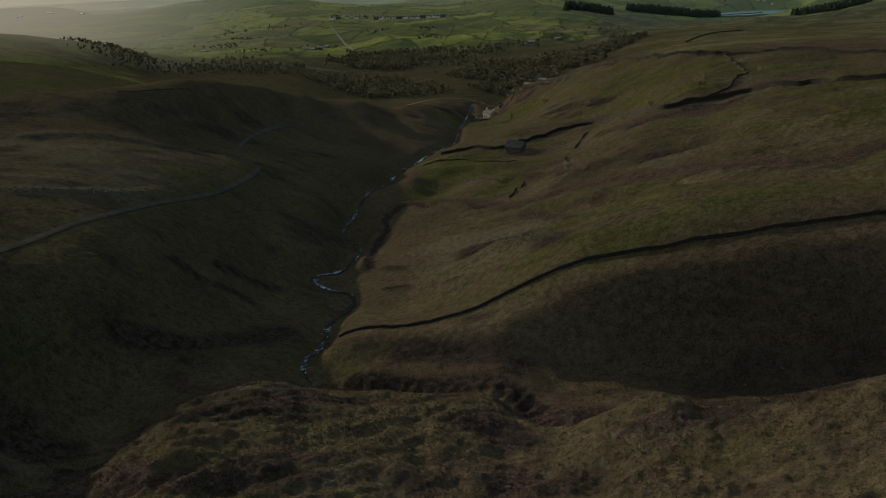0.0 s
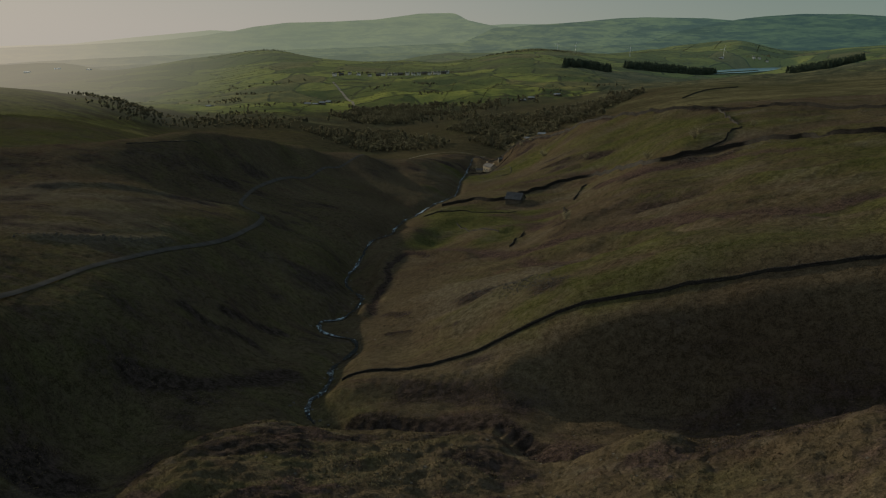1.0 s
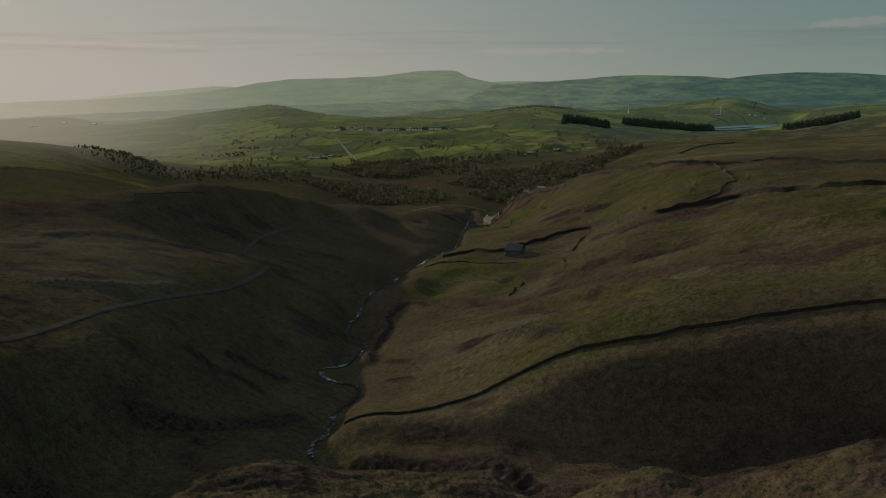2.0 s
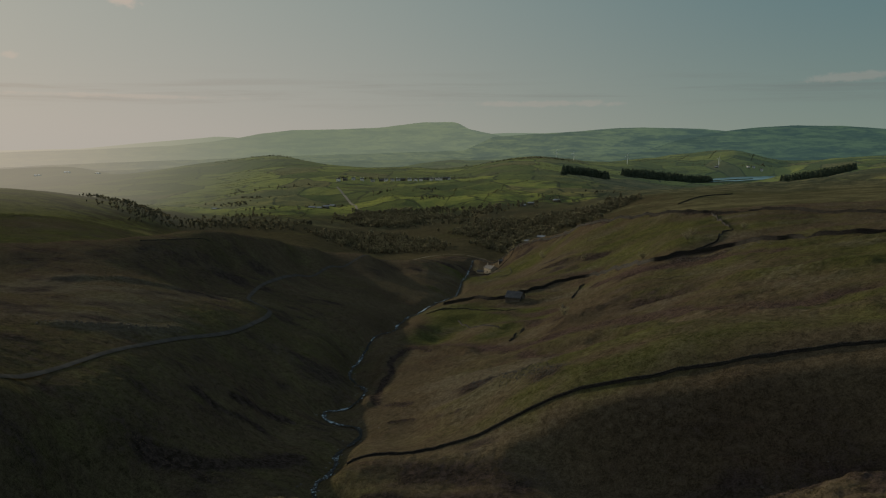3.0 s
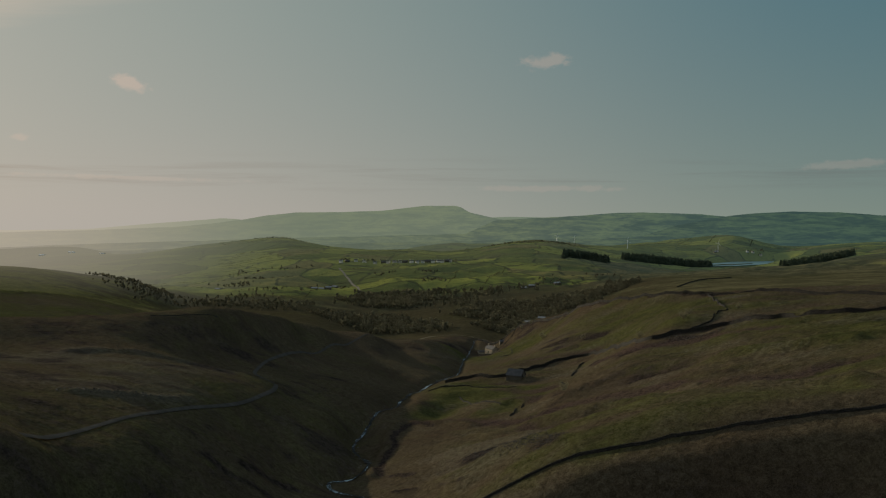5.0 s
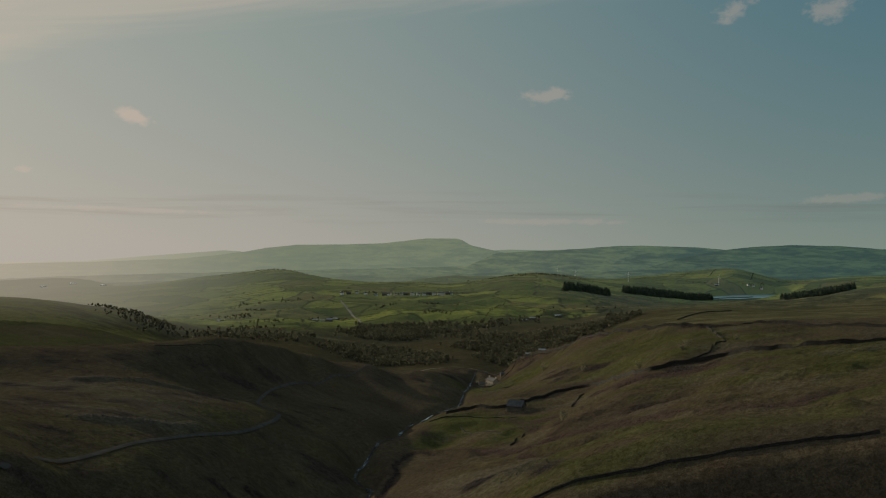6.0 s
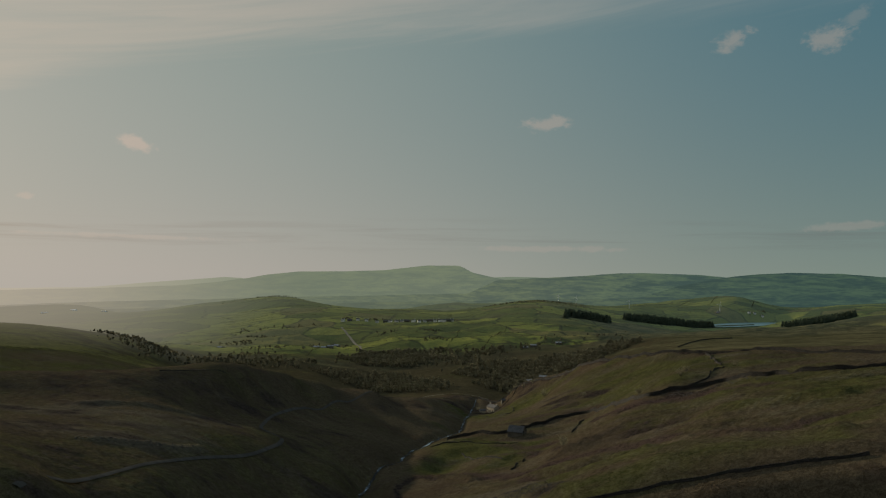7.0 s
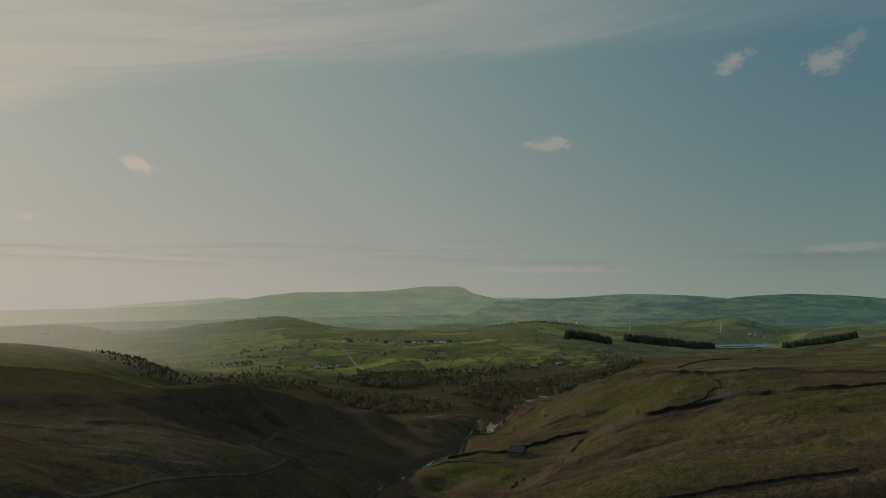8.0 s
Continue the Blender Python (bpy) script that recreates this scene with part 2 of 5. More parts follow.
def sheet(points):
    """Thin-plate sheet through the shaping lines."""
    p = np.array(points, float)
    u, v = plan(p[:, 0], p[:, 1])
    n = len(p)
    a = np.zeros((n + 3, n + 3))
    a[:n, :n] = bend((u[:, None] - u) ** 2 + (v[:, None] - v) ** 2) + np.eye(n) * 4e-4
    a[:n, n], a[:n, n + 1], a[:n, n + 2] = 1, u, v
    a[n:, :n] = a[:n, n:].T
    w = np.linalg.solve(a, np.concatenate([p[:, 2], np.zeros(3)]))

    def height(x, y):
        out = np.empty(x.shape)
        for i in range(0, len(x), 40000):
            s, t = plan(x[i:i + 40000], y[i:i + 40000])
            k = bend((s[:, None] - u) ** 2 + (t[:, None] - v) ** 2)
            out[i:i + 40000] = k @ w[:n] + w[n] + w[n + 1] * s + w[n + 2] * t
        return out
    return height


land = sheet(STREAM + SIDE_STREAM[1:] + LEFT_STREAM[1:] + BENCH + HOLLOW + RIDGE + RIDGE_FLANK + LEFT_SLOPE + FORE + ROAD + SHADED_FACE + NEAR_WALL
             + RIGHT_SLOPE + RIGHT_MEADOWS + BROWS + BACK + LEFT_HILL + VALLEY + FAR_SLOPE + MOOR + PLATEAU + BEYOND + BEHIND + OUTSIDE)


def rounded(points, step=2.0, wiggle=0.0, seed=0, closed=False):
    """A smooth line through plan points, as an array of plan points about one step apart."""
    p = np.array([q[:2] for q in points], float)
    p = np.vstack([2 * p[0] - p[1], p, 2 * p[-1] - p[-2]])
    out = []
    for i in range(1, len(p) - 2):
        a, b, c, d = p[i - 1:i + 3]
        for t in np.linspace(0, 1, max(2, int(np.hypot(*(c - b)) / step)), endpoint=False):
            out.append(0.5 * (2 * b + (c - a) * t + (2 * a - 5 * b + 4 * c - d) * t * t + (3 * b - a - 3 * c + d) * t ** 3))
    out.append(p[-2])
    out = np.array(out)
    if wiggle:
        s = np.concatenate([[0], np.cumsum(np.hypot(*np.diff(out, axis=0).T))])
        side = np.gradient(out, axis=0)
        side = np.stack([-side[:, 1], side[:, 0]], 1) / (np.hypot(*side.T)[:, None] + 1e-9)
        out = out + side * (wiggle * fbm(s, s * 0 + seed * 7.7, wiggle * 6 + 4, 3, seed))[:, None]
    return out


def away(x, y, line):
    """Distance in plan from a line, for points close to it."""
    best = np.full(x.shape, 1e9)
    near = (x > line[:, 0].min() - 40) & (x < line[:, 0].max() + 40) & (y > line[:, 1].min() - 40) & (y < line[:, 1].max() + 40)
    idx = np.nonzero(near)[0]
    for i in range(0, len(idx), 20000):
        j = idx[i:i + 20000]
        best[j] = np.sqrt(np.min((x[j][:, None] - line[:, 0]) ** 2 + (y[j][:, None] - line[:, 1]) ** 2, 1))
    return best


WATER = [(28, 715), (19, 640), (12, 540), (7, 490), (-5, 430), (-13, 392), (-20, 362), (-22, 340), (-28, 305), (-31, 280), (-31, 252), (-25, 238), (-24, 222), (-28, 210), (-32, 204), (-31, 196), (-28, 190), (-22, 184), (-20, 178), (-22, 171), (-24, 162), (-23, 151), (-24, 143), (-25, 135), (-23, 130), (-21, 126), (-20, 123)]
stream_line = rounded(WATER, 1.5, 0.5, 3)
side_line = rounded(SIDE_STREAM, 2.0, 1.2, 5)
left_line = rounded(LEFT_STREAM, 2.0, 1.2, 6)
road_line = rounded(ROAD, 2.5)


def ground(x, y):
    """Height of the land."""
    x, y = np.atleast_1d(np.asarray(x, float)), np.atleast_1d(np.asarray(y, float))
    r = np.hypot(x, y)
    z = land(x, y)
    ds, dg, dl, dr = away(x, y, stream_line), away(x, y, side_line), away(x, y, left_line), away(x, y, road_line)
    calm = np.minimum(smooth(ds, 2, 14), smooth(dr, 3, 12))
    # broad swells
    z += calm * 0.45 * fbm(x, y, 46, 3, 11) * smooth(r, 20, 120) * smooth(r, 900, 500)
    far = smooth(r, 900, 1500)
    z += far * (4.5 * fbm(x, y, 290, 4, 21) + 10.0 * (0.4 - np.abs(fbm(x, y, 150, 3, 22))) * (1 - 0.65 * smooth(r, 1850, 2300)))
    # soil creep and terraces along the right-hand hillside
    u, v = 0.914 * x - 0.407 * y, 0.407 * x + 0.914 * y
    right = smooth(x + 0.04 * y, -4, 14) * smooth(r, 900, 600) * smooth(r, 138, 175)
    z += right * calm * (1.2 * fbm(u / 5.5, v, 15, 3, 25) + 0.26 * fbm(u / 4, v, 4.5, 2, 26) + 1.3 * (0.3 - np.abs(fbm((0.8 * x - 0.6 * y) / 3.2, 0.6 * x + 0.8 * y, 17, 3, 27)))
                         + 0.35 * fbm(x, y, 8, 3, 28))
    # tussocks
    soft = 1 - 0.75 * smooth(x, 4, 16) * smooth(y, 99, 106) * smooth(r, 180, 150)
    tuss = 0.16 * fbm(x, y, 6.0, 3, 31) + 0.09 * fbm(x, y, 1.9, 2, 41) * smooth(r, 420, 150) + 0.26 * fbm(x, y, 2.6, 3, 43, 0.65) * smooth(r, 125, 104)
    z += tuss * smooth(dr, 2.5, 5) * smooth(ds, 1, 4) * soft
    # broken hummocks, scarps and peat steps of the near spur
    spur = smooth(r, 132, 112) * smooth(r, 30, 60) * smooth(dg, 3, 12)
    z += spur * (0.8 * fbm(x, y, 17, 3, 36) - 0.7 * np.abs(fbm(x, y, 10, 3, 37)))
    z += spur * 0.55 * fbm((0.8 * x + 0.6 * y) / 4.0, 0.6 * x - 0.8 * y, 5.0, 3, 38) * smooth(x, 8, -4)
    z += 1.1 * np.exp(-((x - 25) / 4.5) ** 2 - ((y - 81) / 5.0) ** 2) + 0.9 * np.exp(-((x - 7) / 3.5) ** 2 - ((y - 112) / 3.0) ** 2)
    # below the near wall the land rolls over before it falls away
    below = np.interp(x, [p[0] for p in WALL_FOOT], [p[1] for p in WALL_FOOT]) - y
    roll = smooth(x, 13, 27) * smooth(r, 96, 106) * smooth(below, -1, 3)
    z += roll * (1.9 * np.exp(-((below - 6.5) / 4.0) ** 2) - 2.6 * np.exp(-((below - 19) / 6.5) ** 2))
    # runnels down the shaded flank
    flank = smooth(x, -28, -40) * smooth(x, -75, -60) * smooth(y, 120, 150) * smooth(y, 420, 330)
    z -= flank * calm * 1.4 * np.clip(0.35 - np.abs(fbm((0.3 * x + 0.95 * y), (0.95 * x - 0.3 * y) / 5.0, 16, 3, 58)), 0, 1)
    # stream beds cut in
    cut = 2.4 + 1.0 * fbm(x, y, 30, 2, 51)
    z -= cut * np.exp(-(ds / 4.2) ** 2) + 1.25 * cut * np.exp(-(dg / 3.0) ** 2) * smooth(x, 64, 52) + 0.7 * cut * np.exp(-(dl / 6.0) ** 2)
    # the reservoir lies in a level basin
    c, s = math.cos(radians(LAKE_TURN)), math.sin(radians(LAKE_TURN))
    u, v = (x - LAKE_AT[0]) * c + (y - LAKE_AT[1]) * s, -(x - LAKE_AT[0]) * s + (y - LAKE_AT[1]) * c
    basin = smooth(1.7 - np.hypot(u / LAKE_HALF[0], v / LAKE_HALF[1]), 0.0, 0.7)
    z = z * (1 - basin) + basin * (LAKE_Z - 4.0)
    # grassy ledges across the hillside and a mound
    for line, high, wide in ledge_lines:
        z += high * np.exp(-(away(x, y, line) / wide) ** 2)
    z += 2.0 * np.exp(-((x - 33) / 9) ** 2 - ((y - 250) / 11) ** 2)
    # the bank above the stream
    bank = away(x, y, bank_line)
    z += 1.5 * np.exp(-(bank / 2.2) ** 2)
    return z


LAKE_AT, LAKE_HALF, LAKE_TURN, LAKE_Z = (915, 2590), (190, 62), 38, -35.0
WALL_FOOT = [(-0.4, 143.5), (12.4, 141.5), (24.5, 138), (41, 131.5), (58.9, 124.8), (75.3, 119)]
BANK = [(-21, 203), (-23, 230), (-20, 243), (-20, 268), (-15, 284), (-5, 274), (5, 260), (8, 252)]
bank_line = rounded(BANK, 2.0)
LEDGES = (([(39, 241), (52, 241), (63, 237), (77, 220), (87, 205), (102, 188)], 1.8, 4.0),
          ([(37, 207), (46, 198), (52, 182), (58, 160), (69, 146), (78, 138)], 1.7, 3.4),
          ([(21, 223), (33, 206), (40, 180), (44, 160)], 1.0, 2.6),
          ([(28, 698), (60, 643), (79, 591), (96, 520), (117, 455), (138, 418)], 1.4, 5.0),
          ([(6, 184), (14, 172), (20, 160), (23, 150)], 0.9, 2.6),
          ([(-13, 179), (-6, 176), (2, 166)], 0.6, 1.6),
          ([(-18, 139), (-9, 138), (1, 134), (10, 131)], 1.6, 4.5),
          ([(-86, 169), (-79, 175), (-73, 186), (-68, 200)], 0.8, 2.4),
          ([(-123, 250), (-106, 258), (-88, 270), (-74, 276)], 1.0, 4.0))
ledge_lines = [(rounded(pts, 2.0, 0.8, 13 + k), high, wide) for k, (pts, high, wide) in enumerate(LEDGES)]

# ---------------------------------------------------------------- materials


def material(name, build):
    m = bpy.data.materials.new(name)
    m.use_nodes = True
    n = Nodes(m.node_tree)
    n.tree.nodes.clear()
    shader = build(n)
    n.put(shader, n.add("ShaderNodeOutputMaterial").inputs[0])
    return m


def surface(n, colour, rough=0.9, bump=None, depth=0.1, metal=0.0, spec=0.2):
    s = n.add("ShaderNodeBsdfPrincipled")
    n.put(colour, s.inputs["Base Color"])
    n.put(rough, s.inputs["Roughness"])
    n.put(metal, s.inputs["Metallic"])
    n.put(spec, s.inputs["Specular IOR Level"])
    if bump is not None:
        b = n.add("ShaderNodeBump")
        b.inputs["Strength"].default_value = 1.0
        b.inputs["Distance"].default_value = depth
        n.put(bump, b.inputs["Height"])
        n.put(b.outputs[0], s.inputs["Normal"])
    return s.outputs[0]


def place(n):
    return n.add("ShaderNodeNewGeometry").outputs["Position"]


def moor(n):
    """Winter moorland: bleached bent grass, bracken, heather and grazed pasture, by the land-cover layer."""
    at = place(n)
    cover = n.add("ShaderNodeAttribute")
    cover.attribute_name = "cover"
    split = n.add("ShaderNodeSeparateColor")
    n.put(cover.outputs["Color"], split.inputs[0])
    pasture, heather, pale = split.outputs
    rust = cover.outputs["Alpha"]
    big = n.noise(at, 0.022, 4, 0.6, 0.4)
    mid = n.noise(at, 0.11, 5, 0.62, 0.6)
    small = n.noise(at, 0.75, 4, 0.7, 0.3)
    fine = n.noise(at, 2.6, 4, 0.75)
    # bands along the hillside: sheep tracks, creep and wet flushes
    turned = n.add("ShaderNodeMapping")
    n.put(at, turned.inputs[0])
    turned.inputs["Rotation"].default_value = (0, 0, radians(24))
    streak = n.noise(n.scaled(turned.outputs[0], (0.045, 0.30, 0.3)), 1.0, 6, 0.66, 0.5)
    grass = n.mix(n.step(big, 0.3, 0.7), (0.086, 0.061, 0.031, 1), (0.112, 0.083, 0.040, 1))
    grass = n.mix(n.math("MULTIPLY", n.step(streak, 0.52, 0.70), 0.40), grass, (0.058, 0.042, 0.024, 1))
    green = n.mix(n.step(mid, 0.3, 0.7), (0.062, 0.062, 0.018, 1), (0.098, 0.090, 0.026, 1))
    green = n.mix(n.math("MULTIPLY", n.step(small, 0.5, 0.75), 0.30), green, (0.082, 0.070, 0.032, 1))
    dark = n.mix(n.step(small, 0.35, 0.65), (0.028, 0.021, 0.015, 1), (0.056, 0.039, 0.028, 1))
    loose = n.math("MULTIPLY", n.math("SUBTRACT", mid, streak), 0.7)
    p = n.step(n.math("ADD", pasture, loose), 0.12, 0.92)
    h = n.step(n.math("ADD", heather, n.math("MULTIPLY", n.math("SUBTRACT", n.math("ADD", streak, small), 1.0), 0.7)), 0.38, 0.84)
    w = n.step(n.math("ADD", pale, n.math("MULTIPLY", n.math("SUBTRACT", small, 0.5), 0.8)), 0.35, 0.95)
    bracken = n.step(n.noise(n.scaled(turned.outputs[0], (0.03, 0.10, 0.1)), 1.0, 5, 0.65, 0.6), 0.54, 0.66, 0.0, 0.55)
    grass = n.mix(bracken, grass, (0.086, 0.052, 0.030, 1))
    col = n.mix(p, grass, green)
    col = n.mix(n.math("MULTIPLY", w, 0.6), col, (0.132, 0.106, 0.060, 1))
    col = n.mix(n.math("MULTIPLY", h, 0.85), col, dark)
    f = n.step(n.math("ADD", rust, n.math("MULTIPLY", n.math("SUBTRACT", small, 0.5), 0.7)), 0.30, 0.80, 0.0, 0.85)
    col = n.mix(f, col, n.mix(n.step(fine, 0.35, 0.65), (0.056, 0.036, 0.025, 1), (0.098, 0.064, 0.041, 1)))
    grain = n.noise(at, 6.5, 3, 0.75)
    mixed = n.math("ADD", n.math("MULTIPLY", small, 0.34), n.math("ADD", n.math("MULTIPLY", fine, 0.33), n.math("MULTIPLY", grain, 0.33)))
    tuft = n.step(mixed, 0.39, 0.61, 0.50, 1.48)
    col = n.mix(1.0, col, n.grey(tuft), "MULTIPLY")
    col = n.mix(1.0, col, (0.62, 0.67, 0.86, 1), "MULTIPLY")
    rough = n.math("ADD", n.math("MULTIPLY", small, 0.8), n.math("ADD", n.math("MULTIPLY", fine, 0.5), n.math("MULTIPLY", grain, 0.22)))
    return surface(n, col, 1.0, rough, 0.42, 0, 0.0)


MOOR = material("moorland", moor)

# ---------------------------------------------------------------- ground sheet


def mesh_object(name, verts, faces, mat, label="", category="", kind="", parent=None, shade=True):
    me = bpy.data.meshes.new(name)
    verts, faces = np.asarray(verts, np.float32), np.asarray(faces, np.int32)
    k = faces.shape[1]
    me.vertices.add(len(verts))
    me.vertices.foreach_set("co", verts.ravel())
    me.loops.add(faces.size)
    me.loops.foreach_set("vertex_index", faces.ravel())
    me.polygons.add(len(faces))
    me.polygons.foreach_set("loop_start", np.arange(len(faces), dtype=np.int32) * k)
    me.polygons.foreach_set("use_smooth", np.full(len(faces), shade))
    me.update(calc_edges=True)
    me.validate()
    me.materials.append(mat)
    ob = new(name, me)
    ob.parent = parent
    return tagged(ob, label, category, "", kind)


def blob(x, y, cx, cy, rx, ry=None, turn=0.0):
    c, s = math.cos(radians(turn)), math.sin(radians(turn))
    u, v = (x - cx) * c + (y - cy) * s, -(x - cx) * s + (y - cy) * c
    return np.exp(-(u / rx) ** 2 - (v / (ry or rx)) ** 2)


# vegetation strips along the slope, some painting light or shade: line, half width, weight
GREEN = (([(16, 152), (24, 147), (36, 142), (48, 138), (60, 134), (74, 130)], 4.0, 0.5), ([(15, 279), (24, 285), (30, 291)], 6, 0.9), ([(-5, 380), (16, 346), (26, 319)], 8, 0.9), ([(10, 318), (24, 306), (32, 300)], 4, 0.8), ([(20, 600), (36, 560), (44, 540)], 14, 0.8),
         ([(-7, 305), (4, 328)], 7, 0.5), ([(29, 439), (61, 410), (83, 383), (95, 310)], 8, 0.5), ([(86, 471), (105, 420), (119, 381)], 20, 0.5), ([(123, 329), (146, 322)], 14, 0.45),
         ([(60, 235), (77, 214), (94, 201), (103, 189)], 5, 0.5), ([(92, 257), (110, 238), (120, 204)], 22, 0.40), ([(30, 600), (45, 575), (60, 560)], 22, 0.4),
         ([(46, 196), (56, 178), (70, 165), (90, 152)], 5, 0.4), ([(0, 345), (4, 320), (-8, 300)], 6, 0.4))
# rills and dark bands; those just under ledges also paint their shaded sides
RILLS_AND_SHADE = (([(34, 224), (46, 206), (54, 195), (62, 176), (73, 164), (87, 160)], 2.6, 0.55), ([(22, 213), (29, 181), (35, 158)], 1.8, 0.42), ([(-1, 287), (12, 253), (19, 231)], 1.8, 0.45),
         ([(64, 344), (70, 300), (83, 289), (93, 281), (97, 250)], 3.0, 0.55), ([(84, 306), (89, 290), (98, 279)], 3.0, 0.5), ([(33, 285), (36, 245), (29, 229)], 4.0, 0.35),
         ([(69, 442), (79, 418)], 6.0, 0.55), ([(55, 448), (62, 445)], 6.0, 0.5), ([(70, 149), (75, 147), (79, 141)], 1.2, 0.5), ([(-14, 200), (-10, 193)], 1.8, 0.7),
         ([(-31, 152), (-34, 146), (-38, 138), (-44, 131), (-51, 126)], 2.0, 0.5), ([(-48, 171), (-43, 175), (-38, 180)], 1.6, 0.45), ([(-53, 160), (-48, 161), (-42, 165)], 1.6, 0.4),
         ([(-13, 179), (-6, 176), (2, 165)], 0.9, 0.5), ([(-18, 203), (-20, 226), (-17, 243), (-17, 266), (-13, 280), (-5, 270)], 1.0, 0.75), ([(8, 150), (14, 146), (20, 142)], 1.2, 0.35),
         ([(6, 183), (12, 174), (18, 163), (22, 152)], 2.4, 0.45), ([(100, 300), (112, 285), (130, 268)], 4.0, 0.35), ([(-6, 132), (6, 126), (12, 122)], 3.0, 0.4),
         # peat bank of the side stream, then shade painted along the two hill walls
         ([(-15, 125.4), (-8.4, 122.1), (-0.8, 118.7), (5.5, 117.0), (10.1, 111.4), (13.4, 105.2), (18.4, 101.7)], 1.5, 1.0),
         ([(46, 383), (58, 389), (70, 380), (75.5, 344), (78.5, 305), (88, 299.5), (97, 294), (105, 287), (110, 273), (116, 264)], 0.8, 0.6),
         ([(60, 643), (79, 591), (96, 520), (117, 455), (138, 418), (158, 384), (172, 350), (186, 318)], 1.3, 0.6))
# pale grass; the widest strip also lightens the left bench as if sunlit
PALE = (([(-140, 236), (-112, 232), (-92, 220), (-82, 200), (-86, 182)], 17.0, 0.55), ([(-123, 250), (-106, 256), (-88, 268), (-74, 274)], 7.0, 0.5), ([(-120, 232), (-102, 238), (-86, 246)], 4.0, 0.4), ([(-86, 169), (-79, 173), (-73, 184), (-68, 198)], 1.4, 0.6),
        ([(-38, 226), (-34, 225)], 1.2, 0.9), ([(-15, 210), (0, 195), (8, 180)], 12.0, 0.35), ([(4, 200), (20, 186), (30, 170)], 8.0, 0.3))


def strips(lines, seed):
    return [(rounded(pts, 1.5, 1.4, seed + k), wide * 1.3, w) for k, (pts, wide, w) in enumerate(lines)]


RUST = (([(36, 228), (48, 210), (56, 199), (64, 180), (75, 168), (89, 164)], 3.2, 0.8), ([(22, 216), (30, 186), (36, 162)], 2.2, 0.7), ([(-1, 290), (12, 257), (20, 235), (34, 226)], 2.6, 0.8),
        ([(24, 300), (36, 275), (44, 262)], 3.5, 0.7), ([(66, 338), (74, 298), (86, 284), (96, 270), (104, 246)], 3.4, 0.7), ([(20, 330), (34, 310), (48, 300)], 3.0, 0.6),
        ([(40, 420), (60, 400), (74, 380)], 5.0, 0.6), ([(-14, 160), (-4, 158), (6, 152)], 1.5, 0.4), ([(60, 172), (72, 158), (84, 152)], 1.6, 0.6))
green_strips, dark_strips, pale_strips, rust_strips = strips(GREEN, 150), strips(RILLS_AND_SHADE, 50), strips(PALE, 250), strips(RUST, 350)


def strip_weight(x, y, lines):
    out = np.zeros(x.shape)
    for line, wide, w in lines:
        out += w * np.exp(-(away(x, y, line) / wide) ** 2)
    return out


